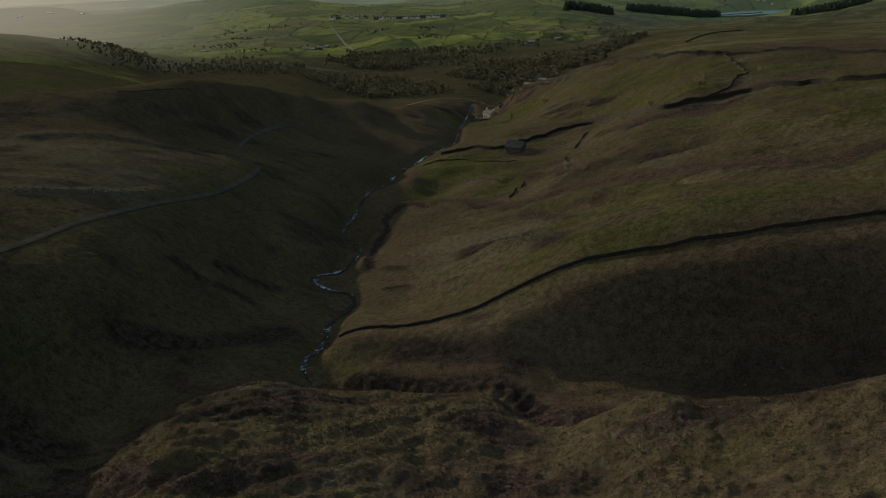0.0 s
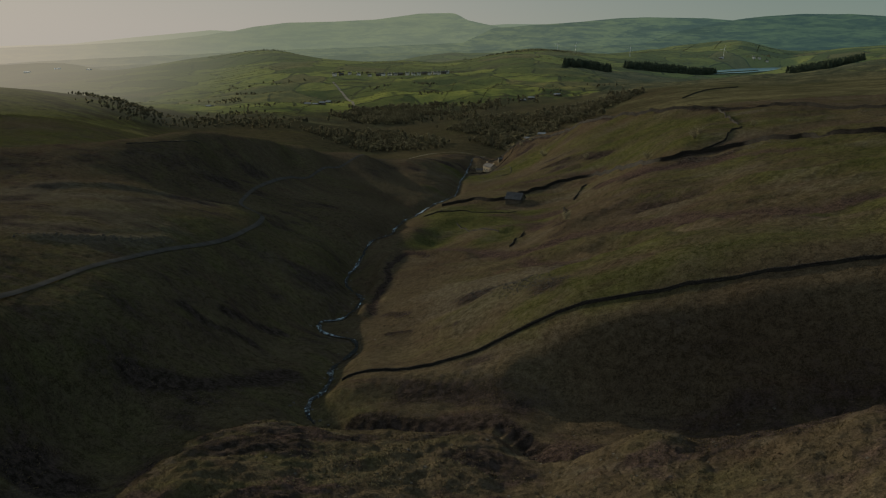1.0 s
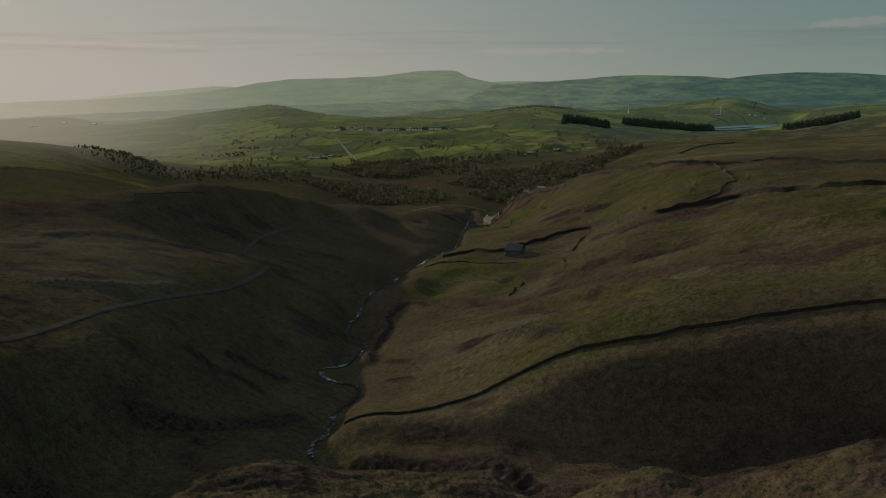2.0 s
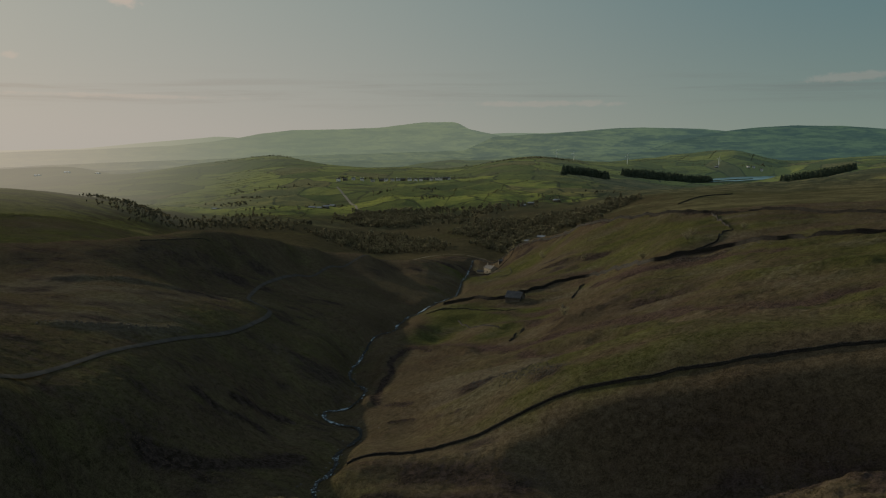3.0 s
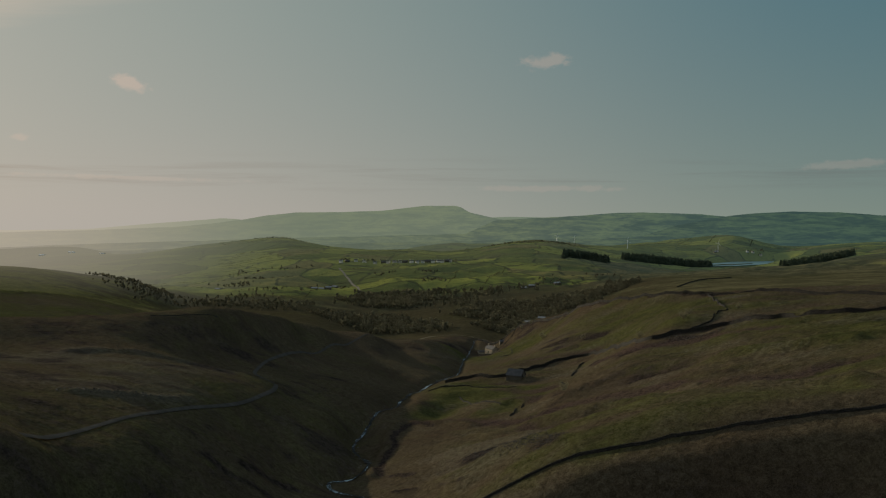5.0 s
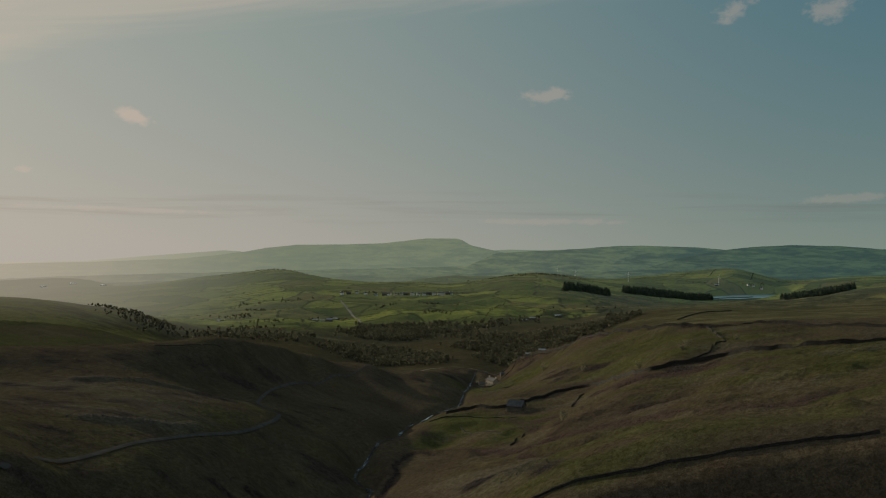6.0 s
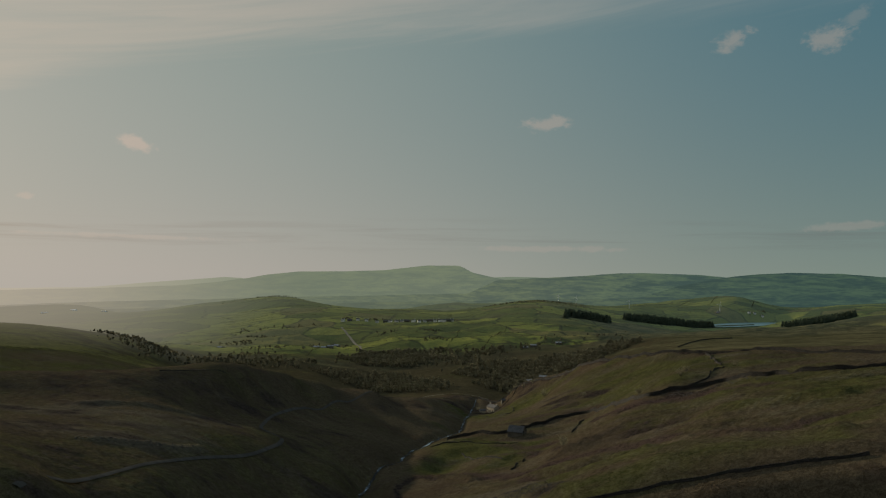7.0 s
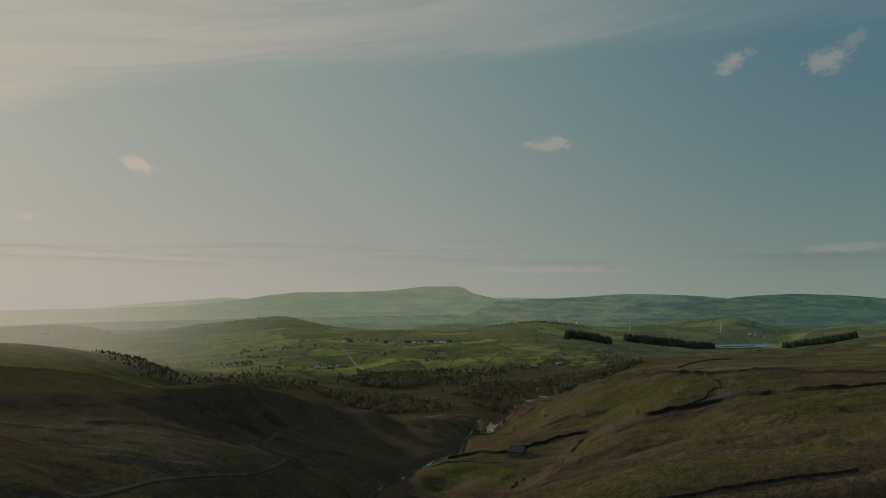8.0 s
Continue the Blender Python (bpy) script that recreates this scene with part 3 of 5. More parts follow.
def land_cover(x, y):
    """Weights of pasture, heather, pale bent grass and bracken over the plan."""
    r = np.hypot(x, y)
    side = np.degrees(np.arctan2(x, y))
    n1, n2, n3 = fbm(x, y, 90, 4, 61), fbm(x, y, 24, 4, 71), fbm(x, y, 11, 3, 81)
    u, v = 0.914 * x - 0.407 * y, 0.407 * x + 0.914 * y
    band = fbm(u / 5.5, v, 15, 4, 25)
    right = smooth(x + 0.04 * y, -4, 14) * smooth(r, 900, 600) * smooth(y, 118, 140)
    left = smooth(-x - 0.12 * y - 2 * n3, -20, 10) * smooth(y, 440, 340)
    behind = smooth(-x - 0.1 * y, -10, 60) * smooth(y, 390, 470) * smooth(r, 1100, 950)
    fields = smooth(r, 1050, 1350)
    moor_top = smooth(side, 8, 12) * smooth(r, 600, 760) * smooth(r, 2380, 2200)
    far_moor = blob(x, y, 120, 2080, 330, 60, 4) + blob(x, y, 1000, 2150, 260, 90, 12)
    valley = np.clip(blob(x, y, -80, 980, 260, 330) + blob(x, y, 120, 1110, 140, 320, -12) + 0.6 * blob(x, y, -300, 1060, 110, 110), 0, 1)
    pasture = 0.14 + 0.22 * n1 + strip_weight(x, y, green_strips) + 0.12 * right + 0.34 * right * band
    pasture += 0.55 * behind + 0.35 * behind * fbm(x / 3, y, 40, 3, 63) + 0.85 * fields - 0.72 * moor_top - 0.5 * far_moor * fields - 0.35 * valley
    pasture -= 0.3 * blob(x, y, 20, 113, 22, 13)
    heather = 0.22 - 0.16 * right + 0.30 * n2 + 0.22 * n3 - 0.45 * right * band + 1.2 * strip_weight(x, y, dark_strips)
    # heather on the left flank also deepens the shade there
    heather += 0.20 * left + 1.0 * valley * (1 + 0.8 * fbm(x, y, 120, 3, 64)) + 0.5 * blob(x, y, 58, 104, 11, 8) + 0.35 * blob(x, y, 38, 106, 5, 4)
    # first term darkens the hollow below the wall to deepen its shade
    heather += 0.20 * blob(x, y, 38, 112, 26, 9, -12) - 0.28 * smooth(r, 1350, 1700) - 0.15 * moor_top
    fore = smooth(r, 128, 110)
    heather += fore * (0.12 + 0.75 * np.clip(fbm(x, y, 13, 3, 66), -0.3, 0.6))
    pasture += fore * 0.45 * np.clip(fbm(x, y, 19, 3, 67) - 0.1, 0, 1)
    pasture += 0.20 * left
    pale = 0.2 + fore * 0.7 * np.clip(fbm(x, y, 7, 3, 68), -0.2, 0.6) + 0.2 * right + 0.45 * n2 + strip_weight(x, y, pale_strips) - 0.4 * smooth(r, 600, 1000) + 0.3 * moor_top + 0.15 * behind
    rust = 0.15 * right + 0.30 * right * np.clip(-band, 0, 1) + 0.9 * strip_weight(x, y, rust_strips)
    rust += 0.75 * blob(x, y, 25, 81, 4.5, 5.0) + fore * 1.1 * np.clip(fbm(x, y, 12, 3, 69) - 0.02, 0, 0.9)
    return np.clip(np.stack([pasture, heather, pale, rust], 1), 0, 1)


HORIZON = 4980.0
NEAR_EDGE = 740.0            # beyond this lies the distant country


def rings_and_fan(rings, fan):
    rr, aa = np.meshgrid(rings, np.radians(fan), indexing="ij")
    return (rr * np.sin(aa)).ravel(), (rr * np.cos(aa)).ravel(), rr.shape


def build_ground():
    rings = np.concatenate([np.linspace(0.05, 50, 14), np.geomspace(54, NEAR_EDGE, 540), np.geomspace(NEAR_EDGE + 30, HORIZON, 40)])
    fan = np.concatenate([np.arange(-36, 36.01, 0.085), np.arange(38.4, 323, 2.4)])
    x, y, (nr, na) = rings_and_fan(rings, fan)
    z = ground(x, y) - np.where(np.hypot(x, y) > NEAR_EDGE + 5, 45.0, 0.0)
    i = np.arange(nr * na).reshape(nr, na)
    j = np.roll(i, -1, 1)
    faces = np.stack([i[:-1], j[:-1], j[1:], i[1:]], -1).reshape(-1, 4)[:, ::-1]
    ob = mesh_object("ground", np.stack([x, y, z], 1), faces, MOOR, "rough moorland hillsides of bleached grass, heather and pasture", "ground", "structure")
    paint_cover(ob, x, y)
    return ob


def paint_cover(ob, x, y):
    c = land_cover(x, y)
    layer = ob.data.attributes.new("cover", "FLOAT_COLOR", "POINT")
    layer.data.foreach_set("color", c.astype(np.float32).ravel())


build_ground()

# ---------------------------------------------------------------- distant country and sky-line


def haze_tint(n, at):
    """Colour of the sunlit haze painted into far land: warm and bright toward the sun, cool green away from it."""
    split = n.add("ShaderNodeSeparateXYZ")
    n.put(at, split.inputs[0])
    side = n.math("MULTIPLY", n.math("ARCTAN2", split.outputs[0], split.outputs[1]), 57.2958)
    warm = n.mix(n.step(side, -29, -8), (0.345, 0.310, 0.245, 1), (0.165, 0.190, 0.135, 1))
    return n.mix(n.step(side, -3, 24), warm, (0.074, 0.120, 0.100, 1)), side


def distant(n):
    """Far fields parted by hedges and walls, with haze painted in as emission that thickens with distance."""
    at = place(n)
    flat = n.scaled(at, (1, 1, 0))
    cover = n.add("ShaderNodeAttribute")
    cover.attribute_name = "cover"
    split = n.add("ShaderNodeSeparateColor")
    n.put(cover.outputs["Color"], split.inputs[0])
    wob = n.vec("ADD", flat, n.vec("MULTIPLY", n.add_noise_colour(flat, 0.006), (70, 70, 0)))
    grid = n.scaled(wob, (0.0085, 0.0068, 1))
    cell = n.add("ShaderNodeTexVoronoi")
    cell.feature, cell.distance, cell.voronoi_dimensions = "F1", "CHEBYCHEV", "2D"
    n.put(grid, cell.inputs["Vector"])
    cell.inputs["Scale"].default_value = 1.0
    rim = n.add("ShaderNodeTexVoronoi")
    rim.feature, rim.voronoi_dimensions = "DISTANCE_TO_EDGE", "2D"
    n.put(grid, rim.inputs["Vector"])
    rim.inputs["Scale"].default_value = 1.0
    tone = n.add("ShaderNodeSeparateColor")
    n.put(cell.outputs["Color"], tone.inputs[0])
    mid = n.noise(at, 0.02, 5, 0.65, 0.5)
    small = n.noise(at, 0.11, 4, 0.7)
    far = n.vec("LENGTH", flat)
    lush = n.step(far, 1050, 1500)
    green = n.mix(n.step(tone.outputs[0], 0.15, 0.85), (0.066, 0.078, 0.022, 1), (0.150, 0.160, 0.036, 1))
    green = n.mix(lush, (0.080, 0.078, 0.026, 1), green)
    green = n.mix(n.step(tone.outputs[1], 0.70, 0.9, 0.0, 0.8), green, (0.110, 0.092, 0.040, 1))
    rough = n.mix(n.step(mid, 0.35, 0.65), (0.048, 0.046, 0.025, 1), (0.092, 0.082, 0.043, 1))
    p = n.step(n.math("ADD", split.outputs[0], n.math("MULTIPLY", n.math("SUBTRACT", mid, 0.5), 0.9)), 0.30, 0.70)
    col = n.mix(p, rough, green)
    h = n.step(n.math("ADD", split.outputs[1], n.math("MULTIPLY", n.math("SUBTRACT", n.math("ADD", small, mid), 1.0), 0.8)), 0.42, 0.80)
    col = n.mix(n.math("MULTIPLY", h, 0.85), col, (0.040, 0.034, 0.020, 1))
    scrub = n.step(n.math("ADD", n.noise(at, 0.0075, 5, 0.65, 0.6), n.math("MULTIPLY", n.math("SUBTRACT", small, 0.5), 0.3)), 0.54, 0.64)
    col = n.mix(n.math("MULTIPLY", scrub, 0.7), col, (0.042, 0.042, 0.020, 1))
    # hedge lines, broken
    line = n.math("MULTIPLY", n.step(rim.outputs["Distance"], 0.042, 0.014), n.step(n.math("ADD", small, mid), 0.78, 1.02))
    col = n.mix(n.math("MULTIPLY", n.math("MULTIPLY", line, lush), 0.85), col, (0.026, 0.028, 0.015, 1))
    col = n.mix(1.0, col, n.grey(n.step(n.math("ADD", n.math("MULTIPLY", small, 0.5), n.math("MULTIPLY", n.noise(at, 0.34, 4, 0.7), 0.5)), 0.36, 0.64, 0.72, 1.26)), "MULTIPLY")
    base = surface(n, col, 1.0, None, 0, 0, 0.0)
    # the haze is a glow in the surface, set by distance and bearing
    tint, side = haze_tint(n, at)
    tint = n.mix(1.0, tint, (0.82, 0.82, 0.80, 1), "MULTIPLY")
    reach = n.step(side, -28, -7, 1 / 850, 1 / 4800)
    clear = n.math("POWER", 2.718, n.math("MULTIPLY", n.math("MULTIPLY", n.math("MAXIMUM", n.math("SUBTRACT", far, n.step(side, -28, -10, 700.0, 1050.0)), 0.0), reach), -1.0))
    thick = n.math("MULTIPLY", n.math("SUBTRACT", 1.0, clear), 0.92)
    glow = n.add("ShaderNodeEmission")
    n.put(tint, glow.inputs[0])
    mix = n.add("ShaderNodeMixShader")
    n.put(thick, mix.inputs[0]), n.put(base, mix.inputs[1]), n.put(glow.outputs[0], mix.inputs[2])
    return mix.outputs[0]


def far_hills(lift, clarity):
    """Hills far off, their haze painted in as emission: woods and field patterns that fade towards the sun."""
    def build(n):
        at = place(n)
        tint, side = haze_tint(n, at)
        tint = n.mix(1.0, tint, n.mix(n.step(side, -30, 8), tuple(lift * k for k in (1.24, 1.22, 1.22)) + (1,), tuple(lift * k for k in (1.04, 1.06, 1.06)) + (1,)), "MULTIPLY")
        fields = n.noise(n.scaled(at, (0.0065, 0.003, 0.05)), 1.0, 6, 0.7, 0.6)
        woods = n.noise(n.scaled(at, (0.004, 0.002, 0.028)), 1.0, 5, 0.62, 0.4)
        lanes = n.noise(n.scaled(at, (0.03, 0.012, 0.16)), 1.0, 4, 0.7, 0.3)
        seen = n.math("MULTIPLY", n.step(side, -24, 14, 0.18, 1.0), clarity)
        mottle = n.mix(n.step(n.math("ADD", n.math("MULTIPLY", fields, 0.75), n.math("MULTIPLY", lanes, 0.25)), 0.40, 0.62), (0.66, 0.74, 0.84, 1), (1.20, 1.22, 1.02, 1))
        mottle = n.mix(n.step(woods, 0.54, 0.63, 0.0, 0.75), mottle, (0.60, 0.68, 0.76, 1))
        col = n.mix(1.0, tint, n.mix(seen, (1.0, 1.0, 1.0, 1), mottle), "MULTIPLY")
        # the slopes glow in the haze colour, in place of air before them
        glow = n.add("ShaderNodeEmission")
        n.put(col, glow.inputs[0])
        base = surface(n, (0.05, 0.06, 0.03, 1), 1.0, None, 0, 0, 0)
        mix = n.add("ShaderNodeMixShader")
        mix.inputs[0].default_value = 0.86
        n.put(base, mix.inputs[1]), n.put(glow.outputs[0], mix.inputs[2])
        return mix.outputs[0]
    return build


def add_noise_colour(self, vector, scale):
    node = self.add("ShaderNodeTexNoise")
    self.put(vector, node.inputs["Vector"])
    node.inputs["Scale"].default_value = scale
    return self.vec("SUBTRACT", node.outputs["Color"], (0.5, 0.5, 0.5))


Nodes.add_noise_colour = add_noise_colour


def build_distance():
    fan = np.arange(-38, 38.01, 0.10)
    x, y, (nr, na) = rings_and_fan(np.geomspace(NEAR_EDGE - 6, HORIZON - 10, 330), fan)
    z = ground(x, y)
    i = np.arange(nr * na).reshape(nr, na)
    faces = np.stack([i[:-1, :-1], i[:-1, 1:], i[1:, 1:], i[1:, :-1]], -1).reshape(-1, 4)[:, ::-1]
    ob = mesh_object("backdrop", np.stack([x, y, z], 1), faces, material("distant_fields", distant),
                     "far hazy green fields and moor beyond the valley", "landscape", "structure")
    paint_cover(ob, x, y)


def build_hills(name, az, el, r, drop, rough_el, mat, label, seed):
    """A range of hills on the sky-line: bearing and height of the crest in degrees as seen from the valley head."""
    a = np.arange(-44, 44.01, 0.12)
    crest = np.interp(a, az, el) + rough_el * fbm(a, a * 0 + seed, 3.0, 4, seed)
    k = np.array([1, 2, 1.0]) / 4
    crest = np.convolve(np.pad(crest, 1, mode="edge"), k, "valid")
    rows = np.linspace(0, 1, 14)
    verts, faces = [], []
    for j, t in enumerate(rows):
        rr = r * (1 - 0.016 * t)
        lump = 0.20 * fbm(a, a * 0 + 3.3 * t, 2.2, 3, seed + 9) * math.sin(math.pi * t)
        e = crest - drop * t ** 1.2 + lump
        verts.append(np.stack([rr * np.sin(np.radians(a)), rr * np.cos(np.radians(a)), 118 + rr * np.tan(np.radians(e))], 1))
    # far side of the range
    verts.insert(0, verts[0] * np.array([1.003, 1.003, 1]) - np.array([0, 0, 60]))
    n, m = len(verts), len(a)
    i = np.arange(n * m).reshape(n, m)
    faces = np.stack([i[:-1, :-1], i[:-1, 1:], i[1:, 1:], i[1:, :-1]], -1).reshape(-1, 4)
    return mesh_object(name, np.vstack(verts), faces, mat, label, "hill", "structure")


build_distance()
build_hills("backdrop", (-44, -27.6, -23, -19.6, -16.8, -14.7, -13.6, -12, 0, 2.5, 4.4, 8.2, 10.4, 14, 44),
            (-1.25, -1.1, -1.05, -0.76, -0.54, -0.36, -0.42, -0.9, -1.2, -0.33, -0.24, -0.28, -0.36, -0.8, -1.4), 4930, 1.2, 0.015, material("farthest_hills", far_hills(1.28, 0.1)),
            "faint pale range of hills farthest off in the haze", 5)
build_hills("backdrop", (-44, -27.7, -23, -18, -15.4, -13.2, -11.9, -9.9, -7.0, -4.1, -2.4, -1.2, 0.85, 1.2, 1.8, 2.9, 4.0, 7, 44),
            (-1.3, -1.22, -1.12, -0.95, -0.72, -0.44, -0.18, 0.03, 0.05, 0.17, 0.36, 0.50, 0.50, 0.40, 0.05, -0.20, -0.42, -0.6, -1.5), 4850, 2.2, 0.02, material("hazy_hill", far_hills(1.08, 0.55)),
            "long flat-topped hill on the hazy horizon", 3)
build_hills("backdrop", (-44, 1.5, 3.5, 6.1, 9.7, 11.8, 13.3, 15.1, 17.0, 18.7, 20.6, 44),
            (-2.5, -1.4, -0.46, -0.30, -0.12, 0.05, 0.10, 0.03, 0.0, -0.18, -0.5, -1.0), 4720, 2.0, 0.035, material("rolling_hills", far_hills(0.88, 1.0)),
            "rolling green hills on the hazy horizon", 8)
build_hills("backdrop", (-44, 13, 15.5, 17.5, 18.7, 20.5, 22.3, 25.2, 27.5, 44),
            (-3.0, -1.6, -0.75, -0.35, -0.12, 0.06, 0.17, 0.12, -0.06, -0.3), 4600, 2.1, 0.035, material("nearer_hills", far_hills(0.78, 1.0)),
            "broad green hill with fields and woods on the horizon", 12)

# ---------------------------------------------------------------- road, stream and reservoir


def ribbon(line, width, lift, across=5, crown=0.0, follow=True, shake=0.0, seed=0):
    """A strip along a plan line that lies on the land. width: metres, or one value for each point."""
    d = np.gradient(line, axis=0)
    side = np.stack([-d[:, 1], d[:, 0]], 1) / (np.hypot(*d.T)[:, None] + 1e-9)
    width = np.broadcast_to(np.asarray(width, float), (len(line),))
    cols = np.linspace(-0.5, 0.5, across)
    p = line[:, None, :] + side[:, None, :] * (cols[None, :, None] * width[:, None, None])
    x, y = p[..., 0].ravel(), p[..., 1].ravel()
    z = ground(x, y).reshape(len(line), across)
    if not follow:
        z = np.repeat(z[:, across // 2][:, None], across, 1)
    k = np.ones(5) / 5
    z = np.stack([np.convolve(np.pad(z[:, c], 2, mode="edge"), k, "valid") for c in range(across)], 1)
    z = z + lift + crown * (1 - (2 * cols[None, :]) ** 2)
    if shake:
        z = z + shake * fbm(x, y, 2.0, 2, seed).reshape(z.shape)
    i = np.arange(len(line) * across).reshape(len(line), across)
    faces = np.stack([i[:-1, :-1], i[1:, :-1], i[1:, 1:], i[:-1, 1:]], -1).reshape(-1, 4)[:, ::-1]
    return np.stack([x, y, z.ravel()], 1), faces


def asphalt(n):
    at = place(n)
    grit = n.noise(at, 6.0, 3, 0.7)
    worn = n.noise(at, 0.35, 4, 0.6)
    col = n.mix(n.step(worn, 0.35, 0.7), (0.046, 0.043, 0.037, 1), (0.066, 0.061, 0.053, 1))
    col = n.mix(1.0, col, n.mix(grit, (0.8, 0.8, 0.8, 1), (1.2, 1.2, 1.2, 1)), "MULTIPLY")
    return surface(n, col, 1.0, grit, 0.01, 0, 0.0)


def pale_track(n):
    at = place(n)
    worn = n.noise(at, 0.2, 4, 0.6)
    return surface(n, n.mix(worn, (0.13, 0.12, 0.095, 1), (0.21, 0.195, 0.16, 1)), 1.0, None, 0, 0, 0.0)


def brook(n):
    """Peaty water breaking white over stones."""
    at = place(n)
    rush = n.noise(at, 0.9, 5, 0.7, 0.8)
    ripple = n.noise(at, 2.5, 3, 0.6)
    patch = n.noise(at, 0.07, 3, 0.6)
    rush = n.math("ADD", rush, n.math("MULTIPLY", n.math("SUBTRACT", patch, 0.5), 0.7))
    foam = n.step(n.math("ADD", rush, n.math("MULTIPLY", n.math("SUBTRACT", ripple, 0.5), 0.5)), 0.55, 0.68)
    col = n.mix(foam, (0.016, 0.018, 0.018, 1), (0.40, 0.50, 0.55, 1))
    return surface(n, col, n.math("ADD", 0.55, n.math("MULTIPLY", foam, 0.4)), ripple, 0.3, 0, 0.015)


def lake(n):
    at = place(n)
    ripple = n.noise(n.scaled(at, (1, 2.5, 1)), 0.25, 4, 0.6)
    return surface(n, (0.09, 0.19, 0.20, 1), 0.45, ripple, 0.5, 0, 0.6)


ASPHALT, BROOK, LAKE = material("asphalt", asphalt), material("brook_water", brook), material("lake_water", lake)

v, f = ribbon(road_line, 1.45, 0.16, 5, 0.04)
mesh_object("road", v, f, ASPHALT, "narrow grey asphalt moorland road", "road", "structure")
LANE = rounded([(-228, 1830), (-220, 1789), (-209, 1744), (-189, 1661), (-158, 1517), (-137, 1360)], 12)
v, f = ribbon(LANE, 4.5, 0.6, 3)
mesh_object("road", v, f, material("pale_track", pale_track), "pale country lane down a far hillside", "road", "structure")

TRACK = rounded([(-40, 742), (-14, 770), (10, 775), (30, 752), (40, 720)], 6)
v, f = ribbon(TRACK, 3.0, 0.35, 3)
mesh_object("road", v, f, bpy.data.materials["pale_track"], "pale farm track across the valley mouth", "road", "structure")

s_len = np.arange(len(stream_line)) * 1.5
v, f = ribbon(stream_line, 0.95 + 1.1 * fbm(s_len, s_len * 0, 7, 3, 91), 0.34, 5, 0, False, 0.05, 92)
mesh_object("water", v, f, BROOK, "narrow brook breaking white over stones", "stream", "structure")
v, f = ribbon(side_line[:14], 0.9, 0.45, 5, 0, False, 0.05, 93)
mesh_object("water", v, f, BROOK, "small brook in a dark gully", "stream", "structure")


def build_reservoir():
    pts = []
    for k in range(72):
        t = 2 * math.pi * k / 72
        r = 1 + 0.16 * float(fbm(np.array([math.cos(t) * 2.0]), np.array([math.sin(t) * 2.0]), 1.0, 2, 95)[0])
        u, v = LAKE_HALF[0] * r * math.cos(t), LAKE_HALF[1] * r * math.sin(t)
        c, s = math.cos(radians(LAKE_TURN)), math.sin(radians(LAKE_TURN))
        pts.append((LAKE_AT[0] + u * c - v * s, LAKE_AT[1] + u * s + v * c, LAKE_Z))
    bm = bmesh.new()
    bm.faces.new([bm.verts.new(p) for p in pts])
    me = bpy.data.meshes.new("water")
    bm.to_mesh(me)
    bm.free()
    me.materials.append(LAKE)
    tagged(new("water", me), "blue reservoir among moorland fields", "reservoir", "", "structure")
    # a low grassy spit that reaches into the water
    line = rounded([(800, 2490), (850, 2525), (900, 2548), (950, 2580)], 6.0)
    d = np.gradient(line, axis=0)
    side = np.stack([-d[:, 1], d[:, 0]], 1) / (np.hypot(*d.T)[:, None] + 1e-9)
    cols = np.linspace(-1, 1, 7)
    wide = 9.0 * np.sin(np.linspace(0.35, 3.0, len(line))) ** 0.5
    p = line[:, None, :] + side[:, None, :] * (cols[None, :, None] * wide[:, None, None])
    z = LAKE_Z - 0.4 + 2.4 * (1 - cols[None, :] ** 2) * np.ones((len(line), 1))
    i = np.arange(len(line) * 7).reshape(len(line), 7)
    f = np.stack([i[:-1, :-1], i[1:, :-1], i[1:, 1:], i[:-1, 1:]], -1).reshape(-1, 4)[:, ::-1]
    ob = mesh_object("ground", np.concatenate([p, z[..., None]], -1).reshape(-1, 3), f, MOOR, "low grassy spit of land in the reservoir", "ground", "structure")
    paint_cover(ob, p[..., 0].ravel(), p[..., 1].ravel())


build_reservoir()

# ---------------------------------------------------------------- walls, buildings and trees


def stone(n):
    """Weathered gritstone laid dry, dark with lichen."""
    at = place(n)
    block = n.add("ShaderNodeTexVoronoi")
    n.put(n.scaled(at, (2.6, 2.6, 5.0)), block.inputs["Vector"])
    block.inputs["Scale"].default_value = 1.0
    tone = n.add("ShaderNodeSeparateColor")
    n.put(block.outputs["Color"], tone.inputs[0])
    soot = n.noise(at, 0.5, 4, 0.6)
    col = n.mix(tone.outputs[0], (0.013, 0.012, 0.011, 1), (0.032, 0.029, 0.025, 1))
    col = n.mix(n.step(soot, 0.5, 0.75), col, (0.022, 0.024, 0.016, 1))
    gap = n.step(block.outputs["Distance"], 0.55, 0.25)
    return surface(n, col, 0.95, gap, 0.08, 0, 0.15)


def plain(base, second, scale, rough=0.85, depth=0.02, spec=0.2):
    def build(n):
        at = place(n)
        a, b = n.noise(at, scale, 5, 0.65, 0.3), n.noise(at, scale * 9, 3, 0.6)
        random_tone = n.add("ShaderNodeObjectInfo").outputs["Random"]
        col = n.mix(n.step(a, 0.3, 0.7), base, second)
        col = n.mix(1.0, col, n.mix(random_tone, (0.82, 0.82, 0.82, 1), (1.15, 1.15, 1.15, 1)), "MULTIPLY")
        col = n.mix(1.0, col, n.mix(b, (0.8, 0.8, 0.8, 1), (1.2, 1.2, 1.2, 1)), "MULTIPLY")
        return surface(n, col, rough, b, depth, 0, spec)
    return build


